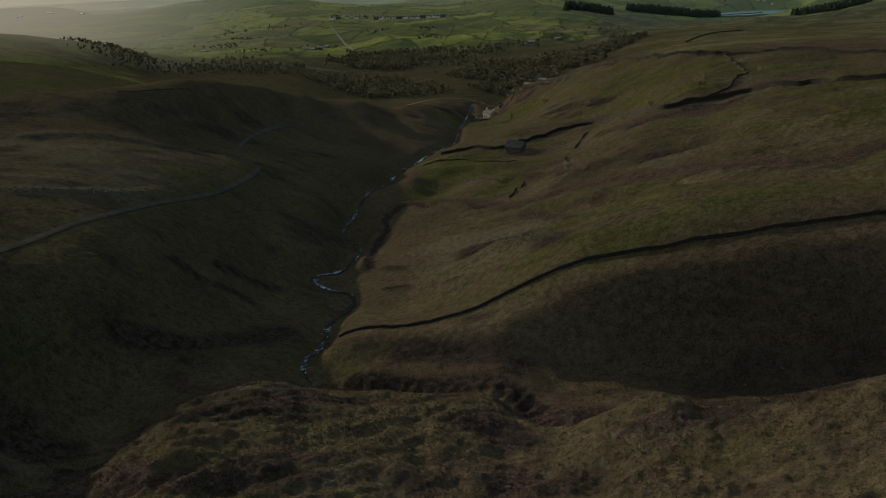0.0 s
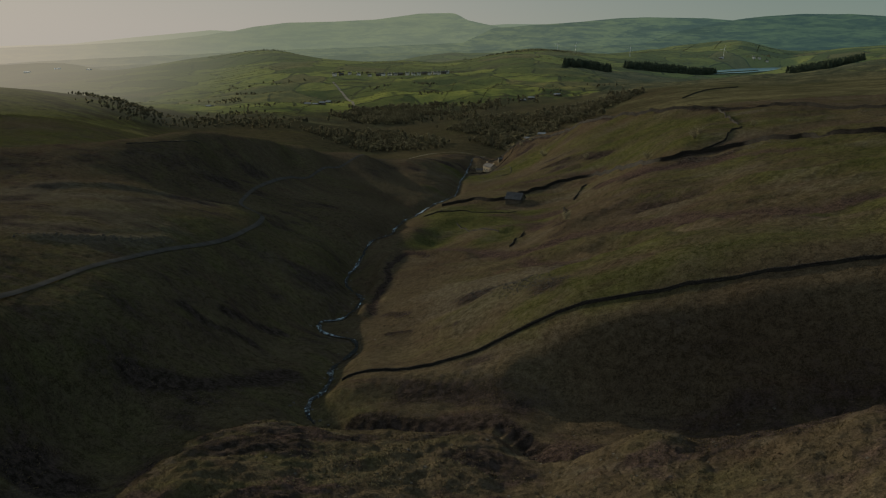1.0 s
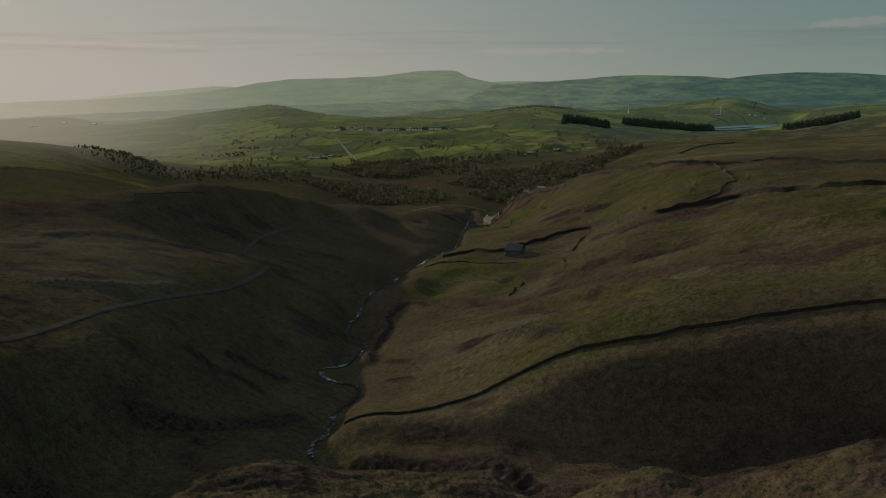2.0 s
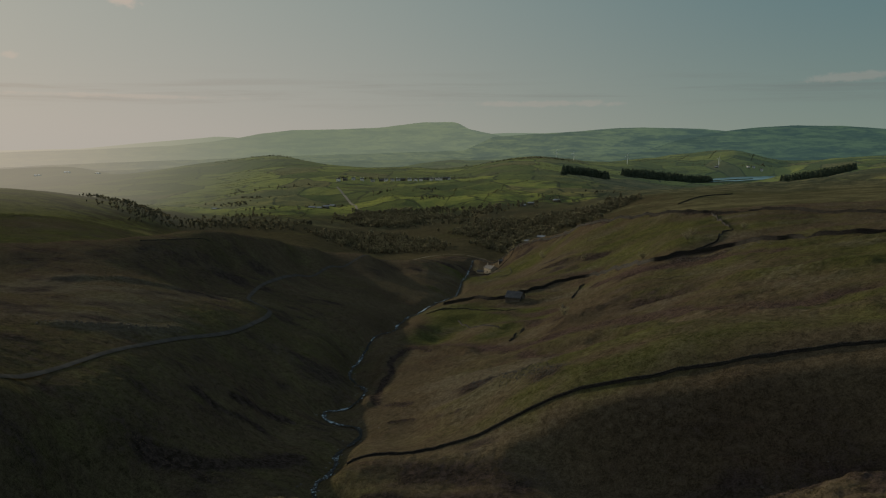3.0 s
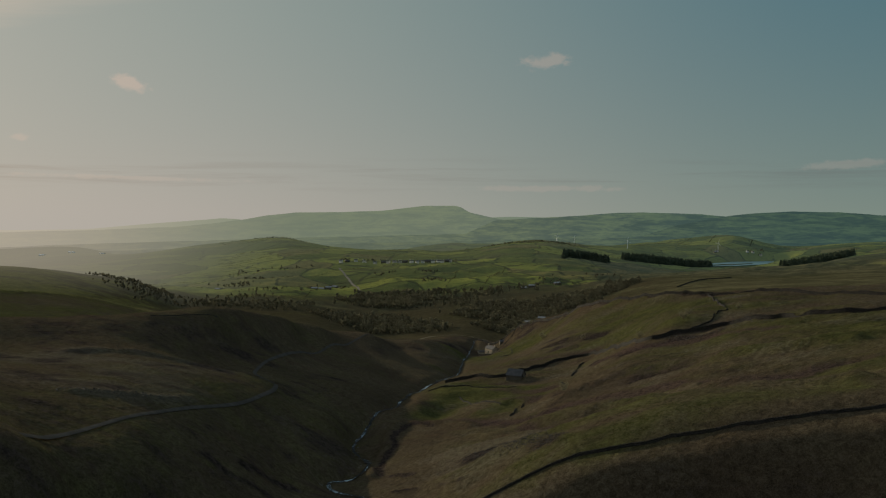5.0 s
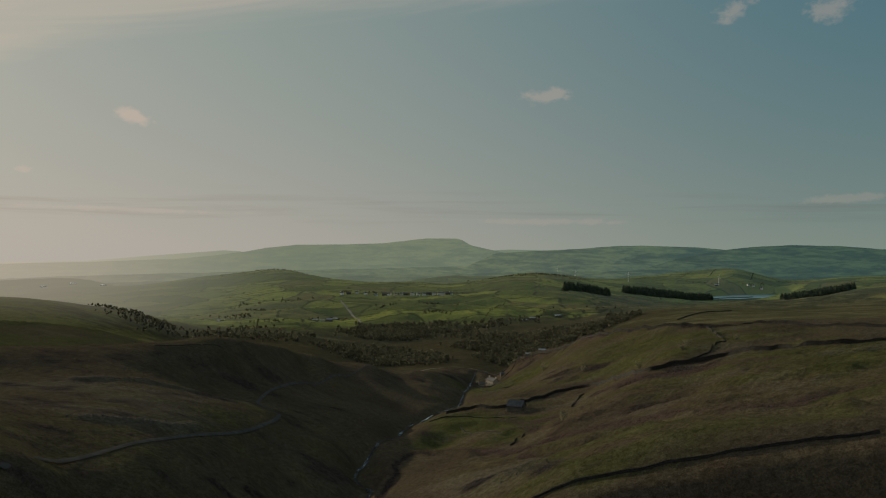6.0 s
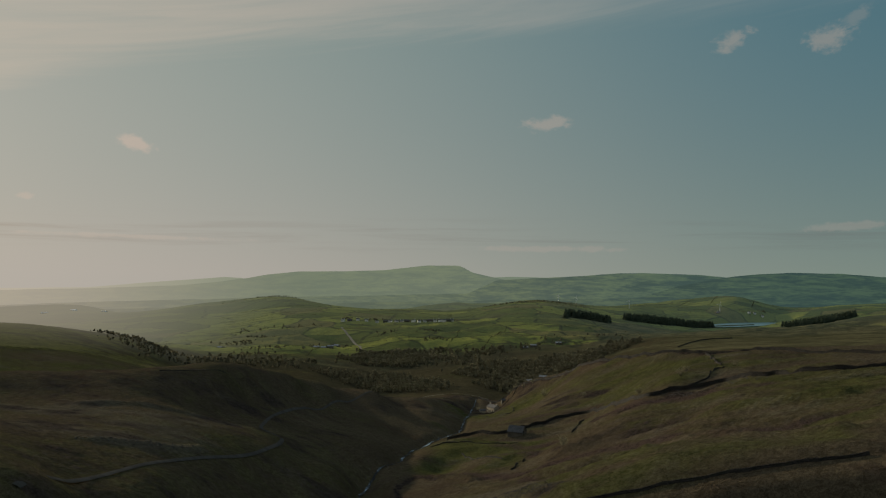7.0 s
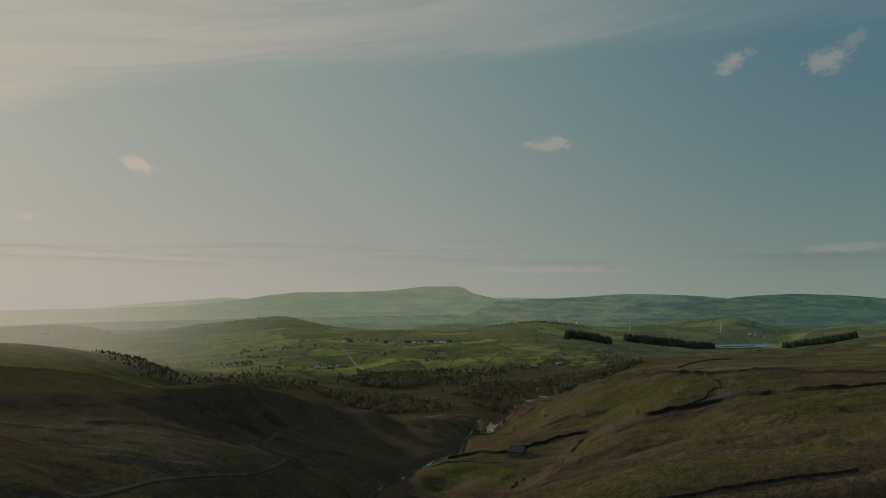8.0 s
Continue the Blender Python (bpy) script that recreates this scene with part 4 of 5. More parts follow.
def islands(base, second, spec=0.0, thin=0.0):
    """Twigs, needles and leaves: each clump with its own tone."""
    def build(n):
        tone = n.add("ShaderNodeNewGeometry").outputs["Random Per Island"]
        patch = n.noise(place(n), 0.06, 3, 0.6)
        col = n.mix(tone, base, second)
        col = n.mix(1.0, col, n.mix(patch, (0.45, 0.45, 0.45, 1), (1.55, 1.55, 1.55, 1)), "MULTIPLY")
        front = surface(n, col, 0.95, None, 0, 0, spec)
        if not thin:
            return front
        back = n.add("ShaderNodeBsdfTranslucent")
        n.put(col, back.inputs[0])
        both = n.add("ShaderNodeMixShader")
        both.inputs[0].default_value = thin
        n.put(front, both.inputs[1]), n.put(back.outputs[0], both.inputs[2])
        return both.outputs[0]
    return build


STONE = material("drystone", stone)
MASONRY = material("pale_masonry", plain((0.28, 0.24, 0.17, 1), (0.40, 0.34, 0.25, 1), 0.6))
DARK_MASONRY = material("dark_masonry", plain((0.075, 0.066, 0.052, 1), (0.13, 0.115, 0.09, 1), 0.6))
WHITEWASH = material("whitewash", plain((0.62, 0.60, 0.56, 1), (0.78, 0.76, 0.72, 1), 0.4))
SLATE = material("slate", plain((0.050, 0.050, 0.052, 1), (0.085, 0.082, 0.080, 1), 0.9, 0.75, 0.03, 0.15))
SHEET_ROOF = material("sheet_roof", plain((0.16, 0.165, 0.17, 1), (0.25, 0.255, 0.255, 1), 0.3, 0.5, 0.01, 0.5))
GLASS_DARK = material("window_glass", plain((0.010, 0.012, 0.014, 1), (0.022, 0.026, 0.03, 1), 1.0, 0.1, 0.0, 0.5))
PAINT = material("white_paint", plain((0.70, 0.70, 0.70, 1), (0.80, 0.80, 0.80, 1), 1.0, 0.4, 0.0, 0.4))
DOOR_WOOD = material("door_wood", plain((0.05, 0.035, 0.022, 1), (0.09, 0.06, 0.04, 1), 1.2))
BARK = material("bark", plain((0.030, 0.025, 0.019, 1), (0.065, 0.054, 0.042, 1), 1.5, 0.95, 0.03, 0.1))
TWIGS = material("bare_twigs", islands((0.105, 0.100, 0.066, 1), (0.150, 0.142, 0.094, 1), 0.0, 0.60))
NEEDLES = material("spruce_needles", islands((0.045, 0.060, 0.042, 1), (0.085, 0.105, 0.068, 1), 0.0, 0.3))
HEDGE = material("hedge_twigs", islands((0.055, 0.058, 0.030, 1), (0.105, 0.105, 0.052, 1), 0.0, 0.4))


def height_at(x, y):
    return float(ground(np.array([x], float), np.array([y], float))[0])


def part(name, bm, mat, parent, label=""):
    """A bmesh as one mesh object under a thing or a part."""
    me = bpy.data.meshes.new(name)
    bm.to_mesh(me)
    bm.free()
    me.materials.append(mat)
    ob = new(name, me)
    ob.parent = parent
    return tagged(ob, label)


def array_part(name, verts, faces, mat, parent, label="", smooth_faces=False):
    ob = mesh_object(name, verts, faces, mat, label, shade=smooth_faces)
    ob.parent = parent
    return ob


def thing(name, label, category, m, group=""):
    ob = new(name)
    ob.empty_display_size = 0.5
    ob.matrix_basis = m
    return tagged(ob, label, category, group)


def box(bm, x0, y0, z0, x1, y1, z1):
    v = [bm.verts.new(p) for p in ((x0, y0, z0), (x1, y0, z0), (x1, y1, z0), (x0, y1, z0), (x0, y0, z1), (x1, y0, z1), (x1, y1, z1), (x0, y1, z1))]
    for q in ((3, 2, 1, 0), (4, 5, 6, 7), (0, 1, 5, 4), (1, 2, 6, 5), (2, 3, 7, 6), (3, 0, 4, 7)):
        bm.faces.new([v[i] for i in q])


def dry_wall(points, height=1.35, label="", seed=0, gaps=0.0, group="field walls", base=0.5):
    """A dry-stone wall that follows the land, with an uneven battered body and upright coping stones."""
    height *= 0.48
    line = rounded(points, 0.9, 0.25, seed)
    rng = np.random.default_rng(seed)
    d = np.gradient(line, axis=0)
    side = np.stack([-d[:, 1], d[:, 0]], 1) / (np.hypot(*d.T)[:, None] + 1e-9)
    z = ground(line[:, 0], line[:, 1])
    s = np.arange(len(line)) * 0.9
    h = height * (1 + 0.12 * fbm(s, s * 0 + seed, 9, 3, seed)) + rng.uniform(-0.06, 0.06, len(s))
    if gaps:
        h = h * np.clip(1.2 - gaps * np.clip(fbm(s, s * 0 + 5, 8, 2, seed + 1) * 3, 0, 1), 0.12, 1)
    prof = ((-base / 2, -0.5), (-base / 2, 0.0), (-base * 0.36, 0.55), (-base * 0.29, 1.0), (base * 0.29, 1.0), (base * 0.36, 0.55), (base / 2, 0.0), (base / 2, -0.5))
    rows = []
    for off, k in prof:
        o = off + rng.uniform(-0.06, 0.06, len(s))
        zz = z + np.where(k < 0, -0.6, k * h + rng.uniform(-0.03, 0.03, len(s)))
        rows.append(np.stack([line[:, 0] + side[:, 0] * o, line[:, 1] + side[:, 1] * o, zz], 1))
    v = np.stack(rows, 1)
    n, m = v.shape[:2]
    i = np.arange(n * m).reshape(n, m)
    f = np.stack([i[:-1, :-1], i[:-1, 1:], i[1:, 1:], i[1:, :-1]], -1).reshape(-1, 4)
    mid = line.mean(0)
    o = np.array([mid[0], mid[1], float(z[len(z) // 2])])
    wall = thing("stone_wall", label, "wall", pose(*o), group)
    array_part("wall_body", v.reshape(-1, 3) - o, f, STONE, wall)
    # coping: a row of upright stones
    cv, cf = [], []
    for k in range(0, n - 1):
        for t in (0.0, 0.5):
            c = v[k, 3] * (0.5 - t / 2) + v[k + 1, 3] * (t / 2) + v[k, 4] * (0.5 - t / 2) + v[k + 1, 4] * (t / 2)
            a = side[k] * base * 0.3
            w = d[k] / (np.hypot(*d[k]) + 1e-9) * rng.uniform(0.12, 0.2)
            top = rng.uniform(0.06, 0.15)
            b = len(cv)
            for sx, sy in ((-1, -1), (1, -1), (1, 1), (-1, 1)):
                cv.append((c[0] + a[0] * sx + w[0] * sy, c[1] + a[1] * sx + w[1] * sy, c[2] - 0.05))
            for sx, sy in ((-1, -1), (1, -1), (1, 1), (-1, 1)):
                cv.append((c[0] + a[0] * sx * 0.7 + w[0] * sy * 0.7, c[1] + a[1] * sx * 0.7 + w[1] * sy * 0.7, c[2] + top))
            cf += [(b + 4, b + 5, b + 6, b + 7), (b, b + 1, b + 5, b + 4), (b + 1, b + 2, b + 6, b + 5), (b + 2, b + 3, b + 7, b + 6), (b + 3, b, b + 4, b + 7)]
    array_part("coping", np.array(cv) - o, np.array(cf), STONE, wall)
    return wall


for pts, h, lab, gaps in (
        ([(-20.1, 149), (-11.8, 146), (-0.4, 143.5), (6.1, 142.5), (12.4, 141.5), (18.6, 140), (24.5, 138), (33.5, 134.5), (41, 131.5), (51.2, 127.5), (58.9, 124.8), (64.3, 122.8), (69.4, 121), (75.3, 119)],
         1.05, "long dark dry-stone wall curving over the near slope", 0),
        ([(0, 402), (14, 388), (28, 372), (46, 383), (58, 389), (70, 380), (75.5, 344), (78.5, 305), (88, 299.5), (97, 294), (105, 287), (110, 273), (116, 264), (119, 254), (129, 240), (144, 224)],
         3.0, "dark dry-stone wall rising across the hillside", 0),
        ([(28, 698), (60, 643), (79, 591), (96, 520), (117, 455), (138, 418), (158, 384), (172, 350), (186, 318)],
         2.9, "dry-stone wall along the brow of the hill", 0),
        ([(139, 424), (128, 379), (118, 333)], 1.5, "short dry-stone wall between two fields", 0.5),
        ([(118, 329), (111, 320), (104, 304), (100, 302), (93, 299)], 1.3, "short crooked dry-stone wall", 0.3),
        ([(64, 366), (58, 350), (53, 330)], 1.2, "broken remnant of a dry-stone wall", 1.0),
        ([(46, 310), (43, 283), (39, 256)], 1.1, "broken remnant of a dry-stone wall", 0.8),
        ([(28, 278), (24, 264), (21, 251)], 1.2, "broken remnant of a dry-stone wall", 1.0),
        ([(248, 875), (301, 968), (356, 1023)], 2.0, "dry-stone wall on the far brow", 0),
        ([(-123, 326), (-115, 335), (-107, 342), (-101, 349)], 0.5, "low dark wall along the crest of the moor", 1.0),
        ([(-8, 360), (6, 352), (18, 340), (30, 330)], 0.65, "low dry-stone wall between small meadows", 0.5),
        ([(26, 640), (46, 575), (40, 520), (24, 560)], 0.65, "low dark wall round a small meadow", 0.4),
        ([(6, 330), (12, 308), (20, 288)], 0.65, "low dark wall between small meadows", 0.6),
        ([(22, 640), (32, 634), (50, 638), (58, 650)], 1.1, "low garden wall in front of the farmhouse", 0)):
    dry_wall(pts, h, lab, int(abs(pts[0][0]) + abs(pts[0][1])), gaps)


def gable_house(m, w, l, eaves, rise, wall_mat, roof_mat, label, category="house", group="", chimneys=2, windows=3, door=True, storeys=2, name="house"):
    """A pitched-roof building along its own y axis: walls, two roof slopes with verges, chimneys, door and windows."""
    ob = thing(name, label, category, m, group)
    bm = bmesh.new()
    x, y = w / 2, l / 2
    low = [bm.verts.new(p) for p in ((-x, -y, -1.5), (x, -y, -1.5), (x, y, -1.5), (-x, y, -1.5))]
    top = [bm.verts.new(p) for p in ((-x, -y, eaves), (x, -y, eaves), (x, y, eaves), (-x, y, eaves))]
    a, b = bm.verts.new((0, -y, eaves + rise)), bm.verts.new((0, y, eaves + rise))
    bm.faces.new((low[0], low[1], top[1], a, top[0]))
    bm.faces.new((low[2], low[3], top[3], b, top[2]))
    bm.faces.new((low[1], low[2], top[2], top[1]))
    bm.faces.new((low[3], low[0], top[0], top[3]))
    part("wall", bm, wall_mat, ob)
    for s in (-1, 1):
        bm = bmesh.new()
        o, k, t = 0.35, rise / x, 0.22
        pts = [(s * (x + o), -y - 0.25, eaves - o * k), (0, -y - 0.25, eaves + rise), (0, y + 0.25, eaves + rise), (s * (x + o), y + 0.25, eaves - o * k)]
        v0 = [bm.verts.new((p[0], p[1], p[2] + 0.02)) for p in pts]
        v1 = [bm.verts.new((p[0], p[1], p[2] + t)) for p in pts]
        bm.faces.new(v0[::-1]), bm.faces.new(v1)
        for i in range(4):
            bm.faces.new((v0[i], v0[(i + 1) % 4], v1[(i + 1) % 4], v1[i]))
        bmesh.ops.recalc_face_normals(bm, faces=bm.faces)
        part("roof_slope", bm, roof_mat, ob)
    for c in range(chimneys):
        bm = bmesh.new()
        yy = (-1, 1, 0)[c] * (y - 0.6)
        box(bm, -0.4, yy - 0.4, eaves + rise - 0.6, 0.4, yy + 0.4, eaves + rise + 1.1)
        box(bm, -0.5, yy - 0.5, eaves + rise + 1.1, 0.5, yy + 0.5, eaves + rise + 1.25)
        part("chimney", bm, wall_mat, ob)
    for s in (-1, 1):
        for i in range(windows):
            for j in range(storeys):
                yy = -y + l * (i + 0.5) / windows
                zz = 0.9 + j * 2.6
                if zz + 1.2 > eaves or (door and j == 0 and i == windows // 2 and s == 1):
                    continue
                bm = bmesh.new()
                box(bm, s * x - 0.06, yy - 0.5, zz, s * x + 0.06, yy + 0.5, zz + 1.2)
                win = part("window", bm, GLASS_DARK, ob)
                bm = bmesh.new()
                box(bm, s * x - 0.05, yy - 0.7, zz - 0.14, s * x + 0.15, yy + 0.7, zz)
                part("sill", bm, PAINT, win)
    for s in (-1, 1):
        if windows and w > 5:
            for j in range(storeys):
                zz = 0.9 + j * 2.6
                if zz + 1.2 > eaves + 0.6:
                    continue
                bm = bmesh.new()
                box(bm, -w * 0.22 - 0.45, s * y - 0.06, zz, -w * 0.22 + 0.45, s * y + 0.06, zz + 1.15)
                part("window", bm, GLASS_DARK, ob)
    if door:
        bm = bmesh.new()
        box(bm, x - 0.05, -0.5, -0.2, x + 0.07, 0.5, 2.0)
        part("door", bm, DOOR_WOOD, ob)
    return ob


def on_ground(x, y, turn=0.0, up=0.0):
    return pose(x, y, height_at(x, y) + up, 0, 0, turn)


gable_house(on_ground(38, 650, 27), 6.2, 11.5, 4.0, 1.9, MASONRY, SLATE, "pale stone farmhouse with a dark slate roof by the stream", "farmhouse")
gable_house(on_ground(29.5, 652, 100), 3.2, 5.0, 1.7, 0.9, MASONRY, SLATE, "low stone outbuilding beside the farmhouse", "outbuilding", chimneys=0, windows=1, storeys=1, name="outbuilding")
gable_house(on_ground(46.5, 655, 95), 2.8, 4.0, 1.6, 0.9, DARK_MASONRY, SLATE, "small dark stone shed beside the farmhouse", "shed", chimneys=0, windows=1, door=False, storeys=1, name="shed")
gable_house(on_ground(32, 359, 62), 5.4, 7.2, 1.5, 2.3, DARK_MASONRY, SLATE, "lonely dark stone field barn with a slate roof", "barn", chimneys=0, windows=1, storeys=1, name="barn")
for x, y, t in ((70, 678, 70), (80, 668, 66)):
    gable_house(on_ground(x, y, t, -0.4), 3.5, 6, 1.8, 0.8, DARK_MASONRY, SHEET_ROOF, "farm shed with a pale sheet-metal roof behind the brow", "farm shed",
                "farm sheds", chimneys=0, windows=2, door=False, storeys=1, name="farm_shed")

VILLAGE = [(-237, 1930), (-224, 1949), (-205, 1952), (-184, 1944), (-160, 1950), (-139, 1941), (-128, 1935), (-113, 1925), (-100, 1920), (-88, 1912), (-73, 1905), (-60, 1918),
           (-48, 1926), (-36, 1938), (-24, 1932), (-12, 1930), (-3, 1925), (8, 1932), (15, 1938)]
rng = np.random.default_rng(5)
protos = [gable_house(on_ground(-237, 1930, 80), 6, 8, 4.0, 1.8, WHITEWASH, SLATE, "white-rendered village house with a slate roof", "house", "village houses"),
          gable_house(on_ground(-224, 1949, 100), 6, 11, 4.0, 1.8, DARK_MASONRY, SLATE, "dark stone terrace of village houses", "house", "village houses", 3, 5),
          gable_house(on_ground(-226, 1452, 85), 7, 11, 3.0, 1.6, DARK_MASONRY, SHEET_ROOF, "farm building with a pale roof on the far slope", "farm building", "far farms", 0, 2, False, 1, "farm_building")]
for k, (x, y) in enumerate(VILLAGE[2:]):
    copy_thing(protos[1 if k % 4 == 3 else 0], on_ground(x, y, 84 + rng.uniform(-14, 14)))
for x, y in ((-214, 1462), (-208, 1500), (-200, 1530), (134, 1401), (150, 1410), (890, 2745), (-399, 1471), (197, 1445)):
    copy_thing(protos[2], on_ground(x, y, 84 + rng.uniform(-25, 25)))
for x, y in ((-392, 1465), (898, 2752), (1000, 2760), (1020, 2765), (1045, 2762)):
    copy_thing(protos[0], on_ground(x, y, 84 + rng.uniform(-25, 25)))

shed = gable_house(on_ground(-1555, 3518, 80), 12, 24, 4, 1.2, WHITEWASH, PAINT, "long white works building in the far town", "works", "town works", 0, 0, False, 1, "works_building")
for x, y in ((-1590, 3330), (-1400, 3450)):
    copy_thing(shed, on_ground(x, y, 80 + rng.uniform(-20, 20)))


def turbine(m, tall, label):
    ob = thing("wind_turbine", label, "wind turbine", m, "wind turbines")
    bm = bmesh.new()
    bmesh.ops.create_cone(bm, cap_ends=True, segments=12, radius1=tall * 0.028, radius2=tall * 0.014, depth=tall, matrix=Matrix.Translation((0, 0, tall / 2)))
    part("tower", bm, PAINT, ob)
    bm = bmesh.new()
    box(bm, -0.5, -1.3, tall - 0.5, 0.5, 1.3, tall + 0.6)
    part("nacelle", bm, PAINT, ob)
    bm = bmesh.new()
    bmesh.ops.create_uvsphere(bm, u_segments=10, v_segments=6, radius=0.6, matrix=Matrix.Translation((0, -1.5, tall)))
    hub = part("hub", bm, PAINT, ob)
    for k in range(3):
        bm = bmesh.new()
        a = radians(20 + 120 * k)
        c, s = math.sin(a), math.cos(a)
        pts = [(-0.35, 0.3), (0.35, 0.3), (0.55, tall * 0.12), (0.12, tall * 0.42), (-0.1, tall * 0.42)]
        for yy in (-1.62, -1.5):
            bm.faces.new([bm.verts.new((u * s + v * c, yy, tall - u * c + v * s)) for u, v in pts])
        part("blade", bm, PAINT, hub)
    return ob


for x, y, t in ((592, 2700, 26), (902, 2755, 28), (377, 2790, 22), (452, 2900, 22)):
    turbine(on_ground(x, y, -12), t, "small white wind turbine on a far field")

# ---------------------------------------------------------------- trees


def limb(a, b, r0, r1, verts, faces, sides=5):
    a, b = np.asarray(a, float), np.asarray(b, float)
    d = (b - a) / (np.linalg.norm(b - a) + 1e-9)
    u = np.cross(d, (0.3, 0.9, 0.2))
    u /= np.linalg.norm(u)
    w = np.cross(d, u)
    o = len(verts)
    for p, r in ((a, r0), (b, r1)):
        for k in range(sides):
            t = 2 * math.pi * k / sides
            verts.append(p + r * (math.cos(t) * u + math.sin(t) * w))
    for k in range(sides):
        faces.append((o + k, o + (k + 1) % sides, o + sides + (k + 1) % sides, o + sides + k))


def bare_tree(tall, spread, rng, twigs=260, lean=0.0):
    """Trunk and limbs, and a crown of fine upright twigs. Returns the two meshes as vertices and faces."""
    tv, tf, cv, cf = [], [], [], []
    fork = np.array([lean * tall * 0.15, 0, tall * rng.uniform(0.10, 0.20)])
    limb((0, 0, -0.4), fork, tall * 0.035, tall * 0.024, tv, tf, 6)
    tips = []
    for k in range(7):
        t = 2 * math.pi * (k + rng.uniform(-0.3, 0.3)) / 7
        e = fork + np.array([math.cos(t) * spread * rng.uniform(0.35, 0.75), math.sin(t) * spread * rng.uniform(0.35, 0.75), tall * rng.uniform(0.15, 0.62)])
        limb(fork, e, tall * 0.016, tall * 0.007, tv, tf, 4)
        tips.append((fork * 0.5 + e * 0.5, e))
    for k in range(twigs):
        a, e = tips[rng.integers(len(tips))]
        p = a + (e - a) * rng.uniform(-0.7, 1.15) + rng.normal(0, spread * 0.20, 3)
        p[2] = max(p[2], tall * 0.06)
        d = (p - fork) * 0.35 + np.array([0, 0, tall * 0.10]) + rng.normal(0, tall * 0.05, 3)
        q = rng.normal(0, 1, 3)
        q = q / np.linalg.norm(q) * tall * rng.uniform(0.006, 0.014)
        o = len(cv)
        cv += [p - q, p + q, p + d]
        cf.append((o, o + 1, o + 2))
    return np.array(tv), np.array(tf), np.array(cv), np.array(cf)


def spruce(tall, rng, tiers=9):
    tv, tf, cv, cf = [], [], [], []
    limb((0, 0, -0.4), (0, 0, tall * 0.95), tall * 0.02, tall * 0.004, tv, tf, 5)
    for k in range(tiers):
        z0 = tall * (0.08 + 0.86 * k / tiers)
        r = tall * 0.29 * (1 - 0.88 * k / tiers) * rng.uniform(0.85, 1.15)
        for j in range(9):
            t = 2 * math.pi * (j + rng.uniform(-0.35, 0.35)) / 9
            rr = r * rng.uniform(0.7, 1.15)
            o = len(cv)
            c, s = math.cos(t), math.sin(t)
            w = rr * 0.42
            cv += [np.array((0, 0, z0 + tall * 0.13)), np.array((c * rr - s * w, s * rr + c * w, z0 - rng.uniform(0, 0.04) * tall)),
                   np.array((c * rr * 1.15, s * rr * 1.15, z0 - 0.03 * tall)), np.array((c * rr + s * w, s * rr - c * w, z0 - rng.uniform(0, 0.04) * tall))]
            cf += [(o, o + 1, o + 2), (o, o + 2, o + 3)]
    return np.array(tv), np.array(tf), np.array(cv), np.array(cf)


def tree_thing(meshes, m, name, label, crown_mat, group):
    tv, tf, cv, cf = meshes
    ob = thing(name, label, "tree", m, group)
    array_part("trunk", tv, tf, BARK, ob)
    array_part("crown", cv, cf, crown_mat, ob)
    return ob


def scatter(inside, count, bounds, rng, gap):
    """Plan points inside an outline, thinned by a noise and kept a gap apart."""
    out, taken = [], set()
    for _ in range(40):
        x, y = rng.uniform(bounds[0], bounds[1], count), rng.uniform(bounds[2], bounds[3], count)
        ok = inside(x, y) & (fbm(x, y, 60, 3, 88) > rng.uniform(-0.95, -0.05, count))
        for a, b in zip(x[ok], y[ok]):
            cell = (int(a // gap), int(b // gap))
            if cell not in taken and len(out) < count:
                taken.add(cell)
                out.append((float(a), float(b)))
        if len(out) >= count:
            break
    return out


def in_polygon(poly):
    def test(x, y):
        hit = np.zeros(np.shape(x), bool)
        for (x0, y0), (x1, y1) in zip(poly, poly[1:] + poly[:1]):
            if y0 != y1:
                hit ^= ((y0 > y) != (y1 > y)) & (x < (x1 - x0) * (y - y0) / (y1 - y0) + x0)
        return hit
    return test


def joined(name, items, mat, label, category):
    """Many uncounted plants as one object: items are (verts, faces, x, y, scale, turn)."""
    vs, fs, base = [], [], 0
    xs, ys = np.array([i[2] for i in items]), np.array([i[3] for i in items])
    zs = ground(xs, ys)
    for (v, f, x, y, k, t), z in zip(items, zs):
        c, s = math.cos(t), math.sin(t)
        vs.append(np.stack([x + k * (v[:, 0] * c - v[:, 1] * s), y + k * (v[:, 0] * s + v[:, 1] * c), z + k * v[:, 2]], 1))
        fs.append(f + base)
        base += len(v)
    return mesh_object(name, np.vstack(vs), np.vstack(fs), mat, label, category, "stuff", shade=False)


